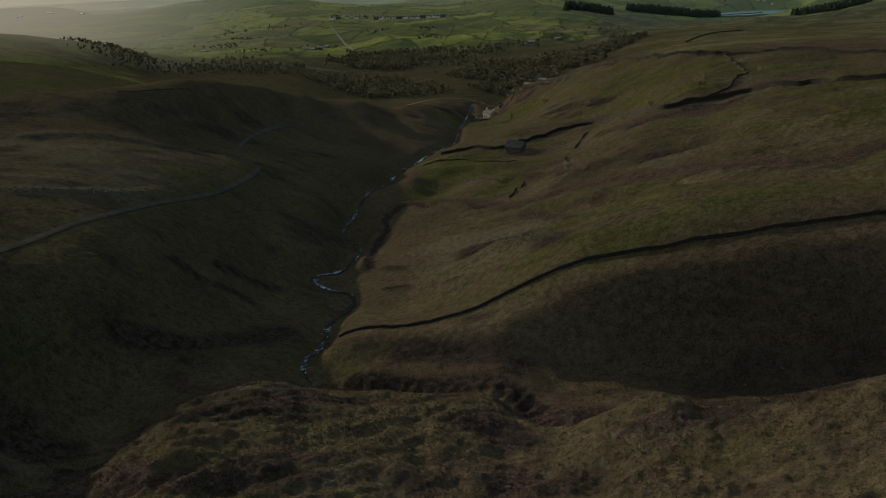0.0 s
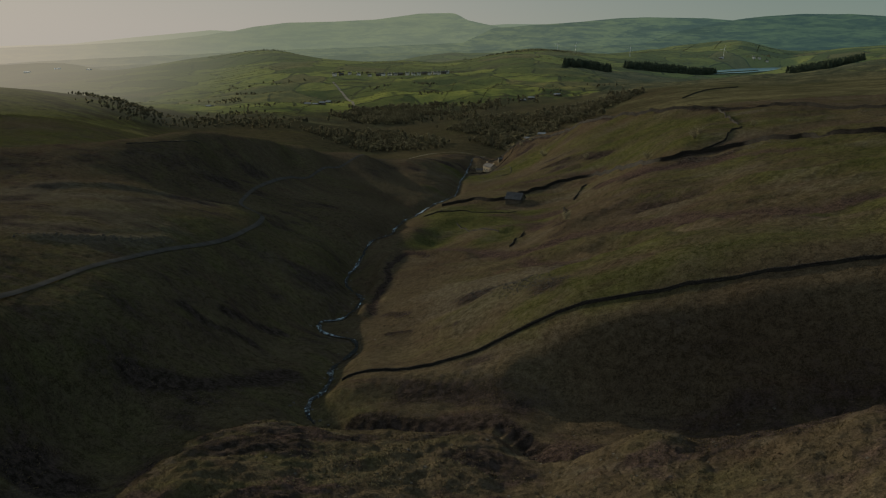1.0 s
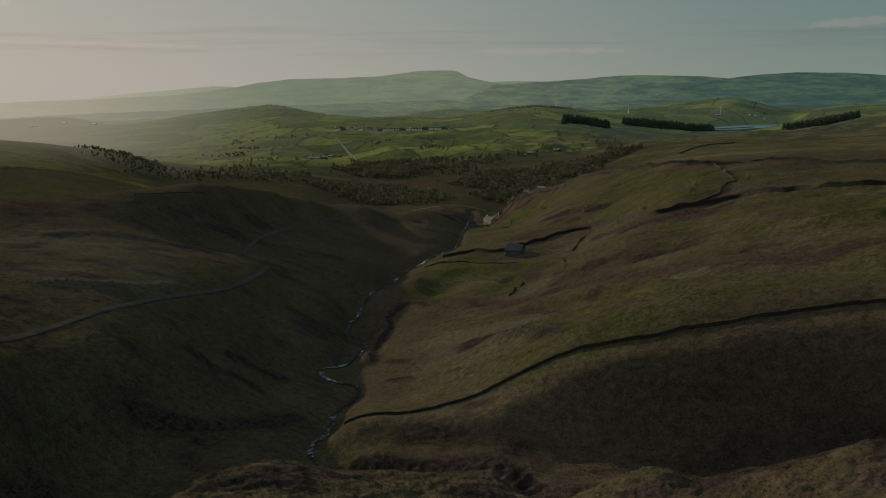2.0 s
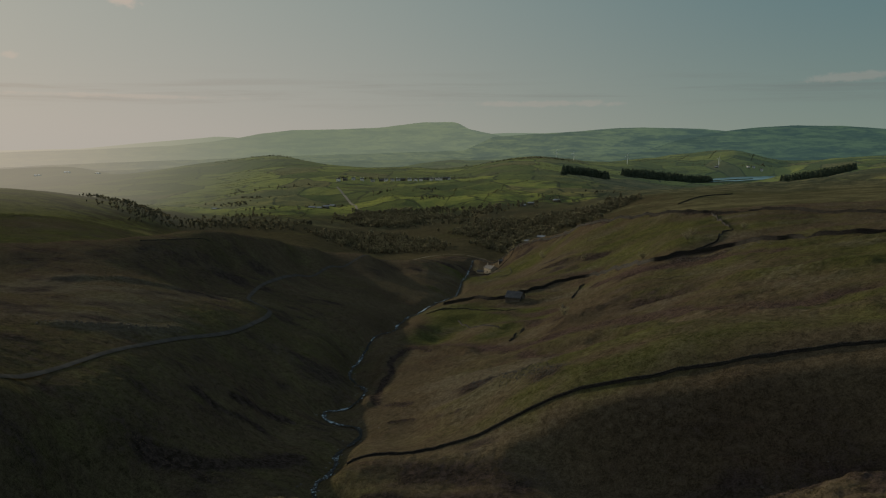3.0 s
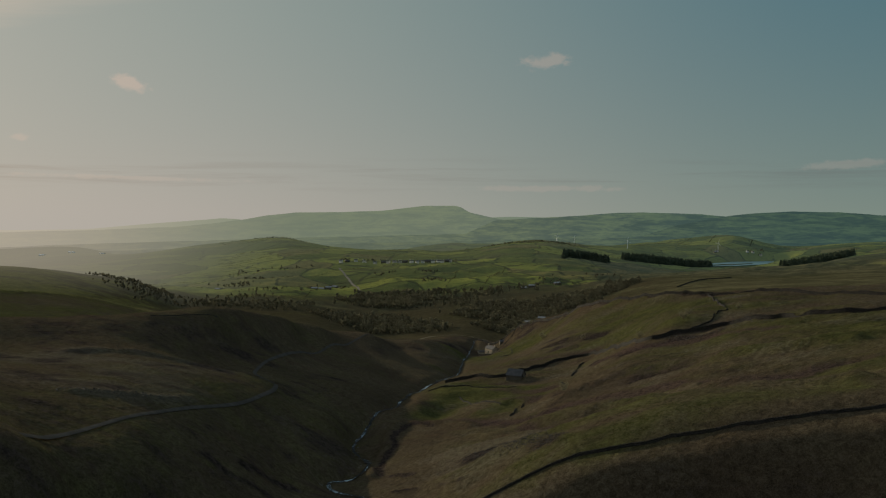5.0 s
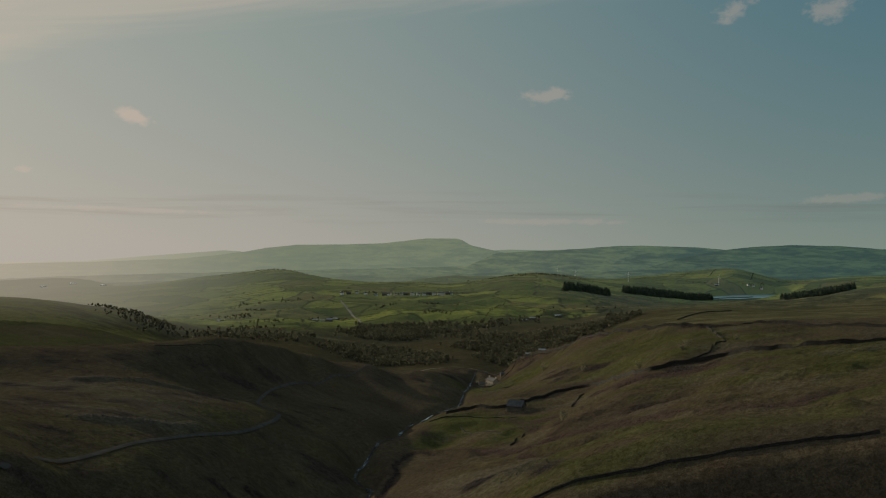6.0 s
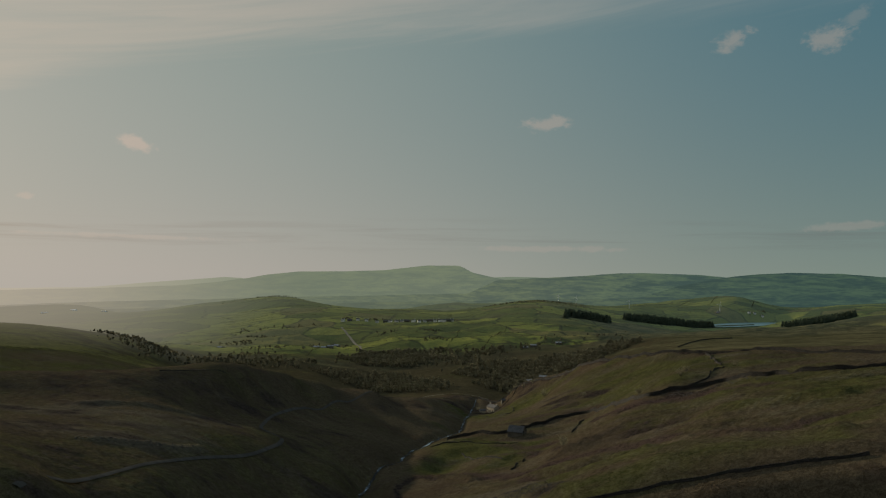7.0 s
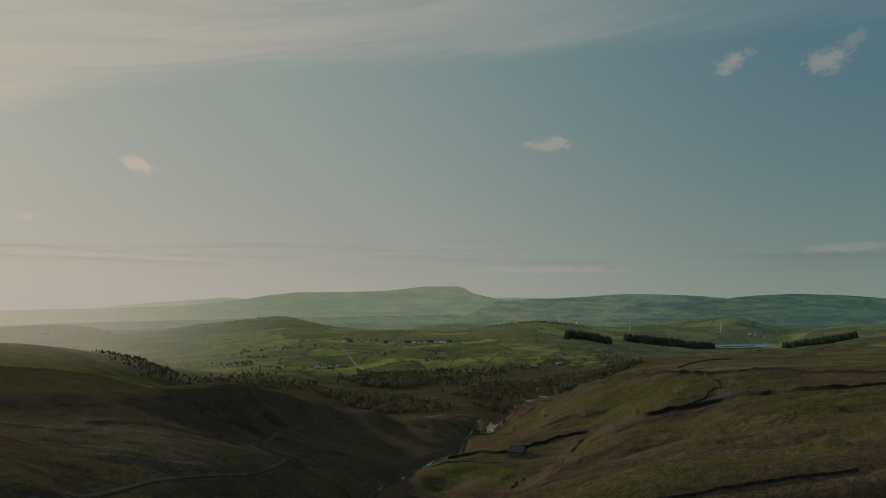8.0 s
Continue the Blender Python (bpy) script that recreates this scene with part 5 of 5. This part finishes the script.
def lumpy_tree(tall, spread, rng, lumps=8):
    """A far tree: limbs, uneven masses of fine branches with gaps between them, and loose twigs at the edge."""
    tv, tf, cv, cf = bare_tree(tall, spread, rng, 46)
    cv, cf = [np.asarray(p) for p in cv], [tuple(q) for q in cf]
    for k in range(lumps):
        a, e = rng.uniform(0, 6.28), rng.uniform(0.22, 0.88)
        out = spread * 0.62 * rng.uniform(0.2, 1.0) * math.sin(math.pi * min(1.0, 0.25 + 0.75 * e)) ** 0.5
        c = np.array([math.cos(a) * out, math.sin(a) * out, tall * e])
        r = spread * rng.uniform(0.20, 0.42)
        o, rows = len(cv), ((-0.9, 0.35), (-0.25, 1.0), (0.45, 0.85), (1.0, 0.2))
        for z, w in rows:
            for q in range(6):
                t = 1.047 * q + rng.uniform(-0.35, 0.35)
                k2 = r * rng.uniform(0.65, 1.3)
                cv.append(c + np.array([math.cos(t) * w * k2, math.sin(t) * w * k2, z * r * rng.uniform(0.75, 1.25)]))
        for i in range(3):
            for q in range(6):
                if rng.uniform() < 0.82:
                    p0, p1, p2, p3 = o + 6 * i + q, o + 6 * i + (q + 1) % 6, o + 6 * i + 6 + (q + 1) % 6, o + 6 * i + 6 + q
                    cf += [(p0, p1, p2), (p0, p2, p3)]
    return tv, tf, np.array(cv), np.array(cf)


rng = np.random.default_rng(11)
wild = [lumpy_tree(6.5, 3.4, rng) for _ in range(6)]
firs = [spruce(14.0, rng) for _ in range(3)]


def wood(poly, count, label, rng, low=0.55, high=1.15, gap=5.0):
    b = (min(p[0] for p in poly), max(p[0] for p in poly), min(p[1] for p in poly), max(p[1] for p in poly))
    inside = in_polygon(poly)

    def ragged(x, y):
        return inside(x + 45 * fbm(x, y, 90, 3, 86), y + 75 * fbm(x, y, 90, 3, 87))

    b = (b[0] - 30, b[1] + 30, b[2] - 50, b[3] + 50)
    spots = scatter(ragged, count, b, rng, gap)
    pick = [(wild[rng.integers(6)], x, y, rng.uniform(low, high), rng.uniform(0, 6.28)) for x, y in spots]
    joined("wood", [(w[2], w[3], x, y, k, t) for w, x, y, k, t in pick], TWIGS, label, "woodland")
    joined("tree_trunks", [(w[0], w[1], x, y, k, t) for w, x, y, k, t in pick], BARK, "dark bare trunks standing in the valley wood", "woodland")


wood([(-159, 1377), (-139, 1420), (-86, 1380), (-23, 1380), (0, 1387), (-4, 1225), (-35, 1152), (-74, 1147), (-111, 1119), (-145, 1179)], 800, "dark bare winter wood below the far fields", rng, 0.6, 1.25)
wood([(-150, 945), (-105, 1054), (-63, 1082), (-10, 932), (3, 855), (-14, 830), (-57, 874), (-87, 874), (-130, 859)], 420, "dark bare winter wood filling the valley bottom", rng, 0.6, 1.15)
wood([(33, 869), (20, 980), (70, 1090), (130, 1120), (190, 1100), (235, 1130), (285, 1320), (260, 1120), (215, 1020), (160, 915), (110, 890), (71, 875)], 950, "dark bare winter wood on a steep slope behind the brow", rng, 0.6, 1.25)
wood([(-362, 883), (-400, 960), (-430, 1100), (-400, 1160), (-341, 1055), (-308, 968), (-285, 830), (-310, 800)], 330, "bare winter wood on the side of a hill", rng, 0.3, 0.75)
wood([(-296, 959), (-287, 1154), (-204, 1126), (-164, 1064), (-160, 972), (-223, 962)], 190, "bare trees and scrub in the valley", rng, 0.5, 1.1)
wood([(-40, 1180), (20, 1080), (60, 1150), (120, 1380), (60, 1420), (0, 1400)], 210, "thin bare scrub on the rough valley side", rng, 0.6, 1.2)


surplus = []


def plantation(spots, label, group, rng, single):
    """The outer trees stand singly, the rest of the block is one mass."""
    spots = sorted(spots, key=lambda p: math.hypot(*p))
    for x, y in spots[single:]:
        tv, tf, cv, cf = firs[rng.integers(3)]
        surplus.append((cv, cf, x, y, rng.uniform(0.85, 1.7), rng.uniform(0, 6.28)))
    spots = spots[:single]
    made = [tree_thing(firs[k], on_ground(*spots[k], 0), "spruce_tree", label, NEEDLES, group) for k in range(3)]
    z = ground(np.array([p[0] for p in spots]), np.array([p[1] for p in spots]))
    for k, (x, y) in enumerate(spots[3:]):
        s = rng.uniform(0.85, 1.7)
        ob = copy_thing(made[k % 3], pose(x, y, z[k + 3], 0, 0, rng.uniform(0, 360)))
        ob.matrix_basis = ob.matrix_basis @ Matrix.Diagonal((s, s, s, 1))


spots = scatter(in_polygon([(499, 2317), (543, 2345), (631, 2378), (730, 2443), (795, 2472), (780, 2515), (661, 2455), (560, 2405), (500, 2355)]), 560, (490, 800, 2310, 2520), rng, 3.2)
plantation(spots, "dark green spruce in the plantation by the reservoir", "plantation spruces", rng, 130)
spots = scatter(in_polygon([(930, 2300), (960, 2275), (1010, 2262), (1096, 2272), (1132, 2300), (1090, 2340), (1000, 2338), (935, 2328)]), 460, (925, 1135, 2260, 2345), rng, 3)
plantation(spots, "dark green spruce in a block above the reservoir", "hilltop spruces", rng, 110)
spots = scatter(in_polygon([(293, 2039), (357, 2085), (411, 2080), (415, 2108), (355, 2116), (293, 2068)]), 170, (290, 420, 2035, 2120), rng, 3.4)
plantation(spots, "dark spruce in a narrow shelter belt", "shelter belt spruces", rng, 50)
joined("spruce_plantation", surplus, NEEDLES, "dark green mass of plantation spruces by the reservoir", "woodland")

# single trees and bushes that stand out
rng = np.random.default_rng(23)
for x, y, tall, lab in ((38, 250, 3.6, "dark windswept hawthorn by a ruined wall"), (41, 268, 2.6, "small dark hawthorn by a ruined wall"),
                        (95, 314, 4.2, "dark round thorn bush on the hillside"), (99, 319, 3.4, "dark round thorn bush on the hillside"),
                        (80, 323, 4.0, "bare tree beside the hill wall"), (64, 526, 5.0, "bare bush on the slope below the brow"),
                        (57, 668, 5.0, "bare tree behind the farmhouse"), (52, 655, 4.0, "bare tree beside the farmhouse"), (60, 690, 5.5, "bare tree behind the farmhouse"),
                        (26, 655, 4.5, "bare tree beside the farmhouse"), (60, 628, 3.4, "bare thorn on the slope above the farm"), (66, 622, 3.2, "bare thorn on the slope above the farm"),
                        (63, 642, 3.6, "bare thorn on the slope above the farm"), (73, 421, 3.6, "low thorn bush on the hillside"), (122, 327, 3.0, "thorn bush beside a field wall")):
    tree_thing(bare_tree(tall, tall * 0.5, rng, 420, rng.uniform(-0.3, 0.6)), on_ground(x, y), "bare_tree", lab, TWIGS, "single trees")

# hedges and field trees of the far country, uncounted
rng = np.random.default_rng(31)


def clump(rng, r=1.0):
    cv, cf = [], []
    for _ in range(10):
        p = rng.normal(0, 0.5, 3) * np.array([r * 1.5, r * 1.5, 0.6]) + np.array([0, 0, 0.8])
        q = rng.normal(0, 0.55, (3, 3))
        o = len(cv)
        cv += [p + q[0], p + q[1], p + q[2]]
        cf.append((o, o + 1, o + 2))
    return np.array(cv), np.array(cf)


clumps = [clump(rng) for _ in range(6)]


def hedge_items(points, step, size, rng, gaps=0.25):
    line = rounded(points, step)
    out = []
    for k, (x, y) in enumerate(line):
        if fbm(np.array([k * 0.23]), np.array([points[0][0] * 0.37]), 1.0, 2, 77)[0] < -0.45 + gaps:
            continue
        v, f = clumps[rng.integers(6)]
        out.append((v, f, x + rng.uniform(-1, 1), y + rng.uniform(-1, 1), size * rng.uniform(0.7, 1.3), rng.uniform(0, 6.28)))
    return out


hedges = []
for pts in ([(-272, 1723), (-224, 1789), (-177, 1855)], [(-9, 1369), (9, 1476), (31, 1729)], [(66, 1417), (128, 1723)],
            [(-258, 1090), (-247, 1207), (-220, 1282), (-218, 1438), (-202, 1552), (-178, 1593)], [(-131, 1380), (-60, 1400), (0, 1390), (40, 1440)],
            [(-240, 1960), (-150, 1975), (-60, 1945), (30, 1960)], [(833, 2981), (972, 3300)], [(932, 2947), (1085, 3348)], [(1044, 2856), (1180, 3200)], [(700, 3000), (1040, 3269)]):
    hedges += hedge_items(pts, 1.6, 0.62, rng, 0.10)
for k in range(36):
    # boundaries that run across
    y0 = 1430 + 46 * k + rng.uniform(-15, 15)
    for x0 in np.arange(-1500, 1300, 420):
        xx = x0 + rng.uniform(-80, 80)
        if xx > 150 and y0 < 1950:
            continue
        pts = [(xx, y0 + rng.uniform(-20, 20)), (xx + 150, y0 + 20 + rng.uniform(-18, 18)), (xx + 330, y0 + 50 + rng.uniform(-18, 18))]
        if rng.uniform() < 0.75:
            hedges += hedge_items(pts, 2.6, 0.75, rng, 0.25)
hedges = [h for h in hedges if math.degrees(math.atan2(h[2], h[3])) > -15 or h[3] < 1700]
joined("hedgerows", hedges, HEDGE, "dark broken hedgerows round the far green fields", "hedge")
far_trees = []
for x, y, n, s in ((-386, 1543, 26, 34), (-371, 1569, 20, 30), (-366, 1646, 18, 40), (-294, 1158, 26, 34), (-287, 1241, 22, 34), (-281, 1347, 20, 36), (-234, 1990, 16, 14), (-164, 1990, 18, 18),
                   (-100, 1960, 22, 36), (-40, 1970, 20, 30), (10, 1965, 16, 26), (-22, 1695, 26, 26), (-20, 1502, 18, 24), (-116, 1666, 18, 22), (-203, 1560, 16, 20), (-222, 1470, 22, 26),
                   (-330, 1820, 16, 60), (-420, 1800, 16, 60), (134, 2500, 40, 70), (215, 2540, 50, 70), (300, 2600, 50, 70), (373, 2640, 40, 60),
                   (150, 1420, 20, 26), (197, 1455, 18, 30), (280, 1500, 16, 60), (1000, 2775, 16, 40), (1060, 2790, 20, 40), (850, 2790, 14, 40), (450, 2930, 30, 30), (-600, 2960, 60, 110)):
    for _ in range(n):
        w = wild[rng.integers(6)]
        far_trees.append((w[2], w[3], x + rng.normal(0, s * 0.5), y + rng.normal(0, s * 0.4), rng.uniform(0.4, 0.95), rng.uniform(0, 6.28)))
joined("field_trees", far_trees, TWIGS, "bare field trees and copses on the far slopes", "trees")

# ---------------------------------------------------------------- stones, rushes and tussocks


def strew(count, pick, rng):
    """Plan points from a picking function that returns many candidates."""
    return pick(rng, count)


def along(line, width):
    def pick(rng, count):
        k = rng.integers(0, len(line), count)
        return line[k] + rng.normal(0, width, (count, 2))
    return pick


def over(x0, x1, y0, y1, keep):
    def pick(rng, count):
        x, y = rng.uniform(x0, x1, count * 3), rng.uniform(y0, y1, count * 3)
        ok = keep(x, y, rng)
        return np.stack([x[ok], y[ok]], 1)[:count]
    return pick


def stones(spots, low, high, rng, label, mat):
    """Loose angular stones, part sunk in the ground."""
    base = np.array([(-1, -1, -0.6), (1, -1, -0.6), (1, 1, -0.6), (-1, 1, -0.6), (-0.7, -0.8, 0.6), (0.8, -0.6, 0.5), (0.6, 0.7, 0.7), (-0.8, 0.6, 0.5)])
    quads = np.array([(4, 5, 6, 7), (0, 1, 5, 4), (1, 2, 6, 5), (2, 3, 7, 6), (3, 0, 4, 7)])
    z = ground(spots[:, 0], spots[:, 1])
    vs, fs = [], []
    for k, (x, y) in enumerate(spots):
        s = rng.uniform(low, high) * np.array([1, rng.uniform(0.6, 1.2), rng.uniform(0.5, 1.0)])
        t = rng.uniform(0, 6.28)
        v = (base + rng.uniform(-0.25, 0.25, base.shape)) * s
        c, d = math.cos(t), math.sin(t)
        vs.append(np.stack([x + v[:, 0] * c - v[:, 1] * d, y + v[:, 0] * d + v[:, 1] * c, z[k] + v[:, 2]], 1))
        fs.append(quads + 8 * k)
    mesh_object("stones", np.vstack(vs), np.vstack(fs), mat, label, "stones", "stuff", shade=False)


def tufts(spots, tall, blades, rng, mat, label, name):
    """Clumps of bent grass or rush: each a spray of narrow blades."""
    n = len(spots)
    z = ground(spots[:, 0], spots[:, 1])
    size = tall * rng.uniform(0.55, 1.3, n)
    a = rng.uniform(0, 2 * np.pi, (n, blades))
    lean = rng.uniform(0.25, 0.95, (n, blades))
    root = np.stack([spots[:, 0], spots[:, 1], z - 0.05], 1)[:, None, :] + np.stack([np.cos(a), np.sin(a), a * 0], -1) * (0.12 * size)[:, None, None]
    tip = root + np.stack([np.cos(a) * lean, np.sin(a) * lean, 1.05 - 0.45 * lean], -1) * size[:, None, None]
    wide = np.stack([-np.sin(a), np.cos(a), a * 0], -1) * (0.17 * size)[:, None, None]
    v = np.stack([root - wide, root + wide, tip], 2).reshape(-1, 3)
    f = np.arange(len(v)).reshape(-1, 3)
    mesh_object(name, v, f, mat, label, "grass", "stuff", shade=False)


def straw(low, high):
    def build(n):
        tone = n.add("ShaderNodeNewGeometry").outputs["Random Per Island"]
        patch = n.noise(place(n), 0.16, 4, 0.65)
        col = n.mix(tone, low, high)
        col = n.mix(1.0, col, n.grey(n.step(patch, 0.3, 0.7, 0.55, 1.4)), "MULTIPLY")
        return surface(n, col, 1.0, None, 0, 0, 0)
    return build


STRAW = material("bent_grass", straw((0.054, 0.041, 0.023, 1), (0.112, 0.086, 0.046, 1)))
RUSH = material("rushes", straw((0.054, 0.043, 0.026, 1), (0.090, 0.072, 0.044, 1)))
SCREE = material("dark_scree", plain((0.020, 0.019, 0.018, 1), (0.052, 0.049, 0.044, 1), 1.5, 0.95, 0.03, 0.1))
PALE_STRAW = material("pale_grass", straw((0.100, 0.082, 0.044, 1), (0.190, 0.160, 0.090, 1)))
ROCK = material("gritstone", plain((0.045, 0.041, 0.035, 1), (0.090, 0.083, 0.070, 1), 1.5, 0.95, 0.03, 0.1))

rng = np.random.default_rng(41)
stones(strew(420, along(stream_line[40:], 1.5), rng), 0.10, 0.34, rng, "wet grey stones along the brook", ROCK)
stones(strew(900, along(rounded([(5, 185), (10, 180), (14, 171), (19, 161), (22, 152)], 1.0), 1.5), rng), 0.06, 0.20, rng, "dark scree of loose stones on the slope", SCREE)
stones(strew(260, along(rounded([(82, 306), (91, 289), (100, 280), (112, 266)], 1.0), 1.6), rng), 0.10, 0.26, rng, "loose stones of an old quarry on the hillside", ROCK)
stones(strew(130, over(-30, 60, 60, 112, lambda x, y, r: np.ones(len(x), bool)), rng), 0.08, 0.22, rng, "scattered pale stones in rough grass", ROCK)

stones(strew(170, along(rounded([(-90, 168), (-84, 171), (-79, 174), (-73, 184), (-68, 198)], 1.0), 1.2), rng), 0.10, 0.26, rng, "line of pale stones along a moorland bench", ROCK)

near = over(-62, 78, 52, 128, lambda x, y, r: fbm(x, y, 14, 3, 97) > r.uniform(-0.6, 0.5, len(x)))
tufts(strew(24000, near, rng), 0.22, 6, rng, STRAW, "bleached tussocks of bent grass on the near spur", "grass_tussocks")
pale_spots = over(-24, 30, 62, 112, lambda x, y, r: 0.9 * blob(x, y, -8, 88, 12, 9) + 0.5 * fbm(x, y, 9, 3, 94) > r.uniform(0.2, 0.9, len(x)))
tufts(strew(3200, pale_spots, rng), 0.30, 7, rng, PALE_STRAW, "pale bleached grass clumps on the near spur", "grass_tussocks")
slope = over(-24, 120, 120, 300, lambda x, y, r: fbm(x, y, 20, 3, 98) > r.uniform(-0.5, 0.5, len(x)))
tufts(strew(20000, slope, rng), 0.22, 5, rng, STRAW, "pale tussocks of bent grass on the hillside", "grass_tussocks")
u_band = over(-20, 140, 125, 420, lambda x, y, r: fbm((0.914 * x - 0.407 * y) / 5.5, 0.407 * x + 0.914 * y, 15, 4, 25) < r.uniform(-0.62, -0.12, len(x)))
tufts(strew(20000, u_band, rng), 0.22, 5, rng, RUSH, "dark rushes in wet flushes across the hillside", "rushes")
spur_band = over(-60, 75, 55, 126, lambda x, y, r: fbm(x, y, 22, 3, 99) > r.uniform(0.1, 0.7, len(x)))
tufts(strew(5000, spur_band, rng), 0.20, 6, rng, RUSH, "dark rush and heather clumps on the near spur", "rushes")
left_band = over(-130, -28, 90, 330, lambda x, y, r: fbm(x, y, 26, 3, 96) > r.uniform(-0.2, 0.6, len(x)))
tufts(strew(5000, left_band, rng), 0.20, 5, rng, RUSH, "dark rush and heather clumps on the shaded slope", "rushes")
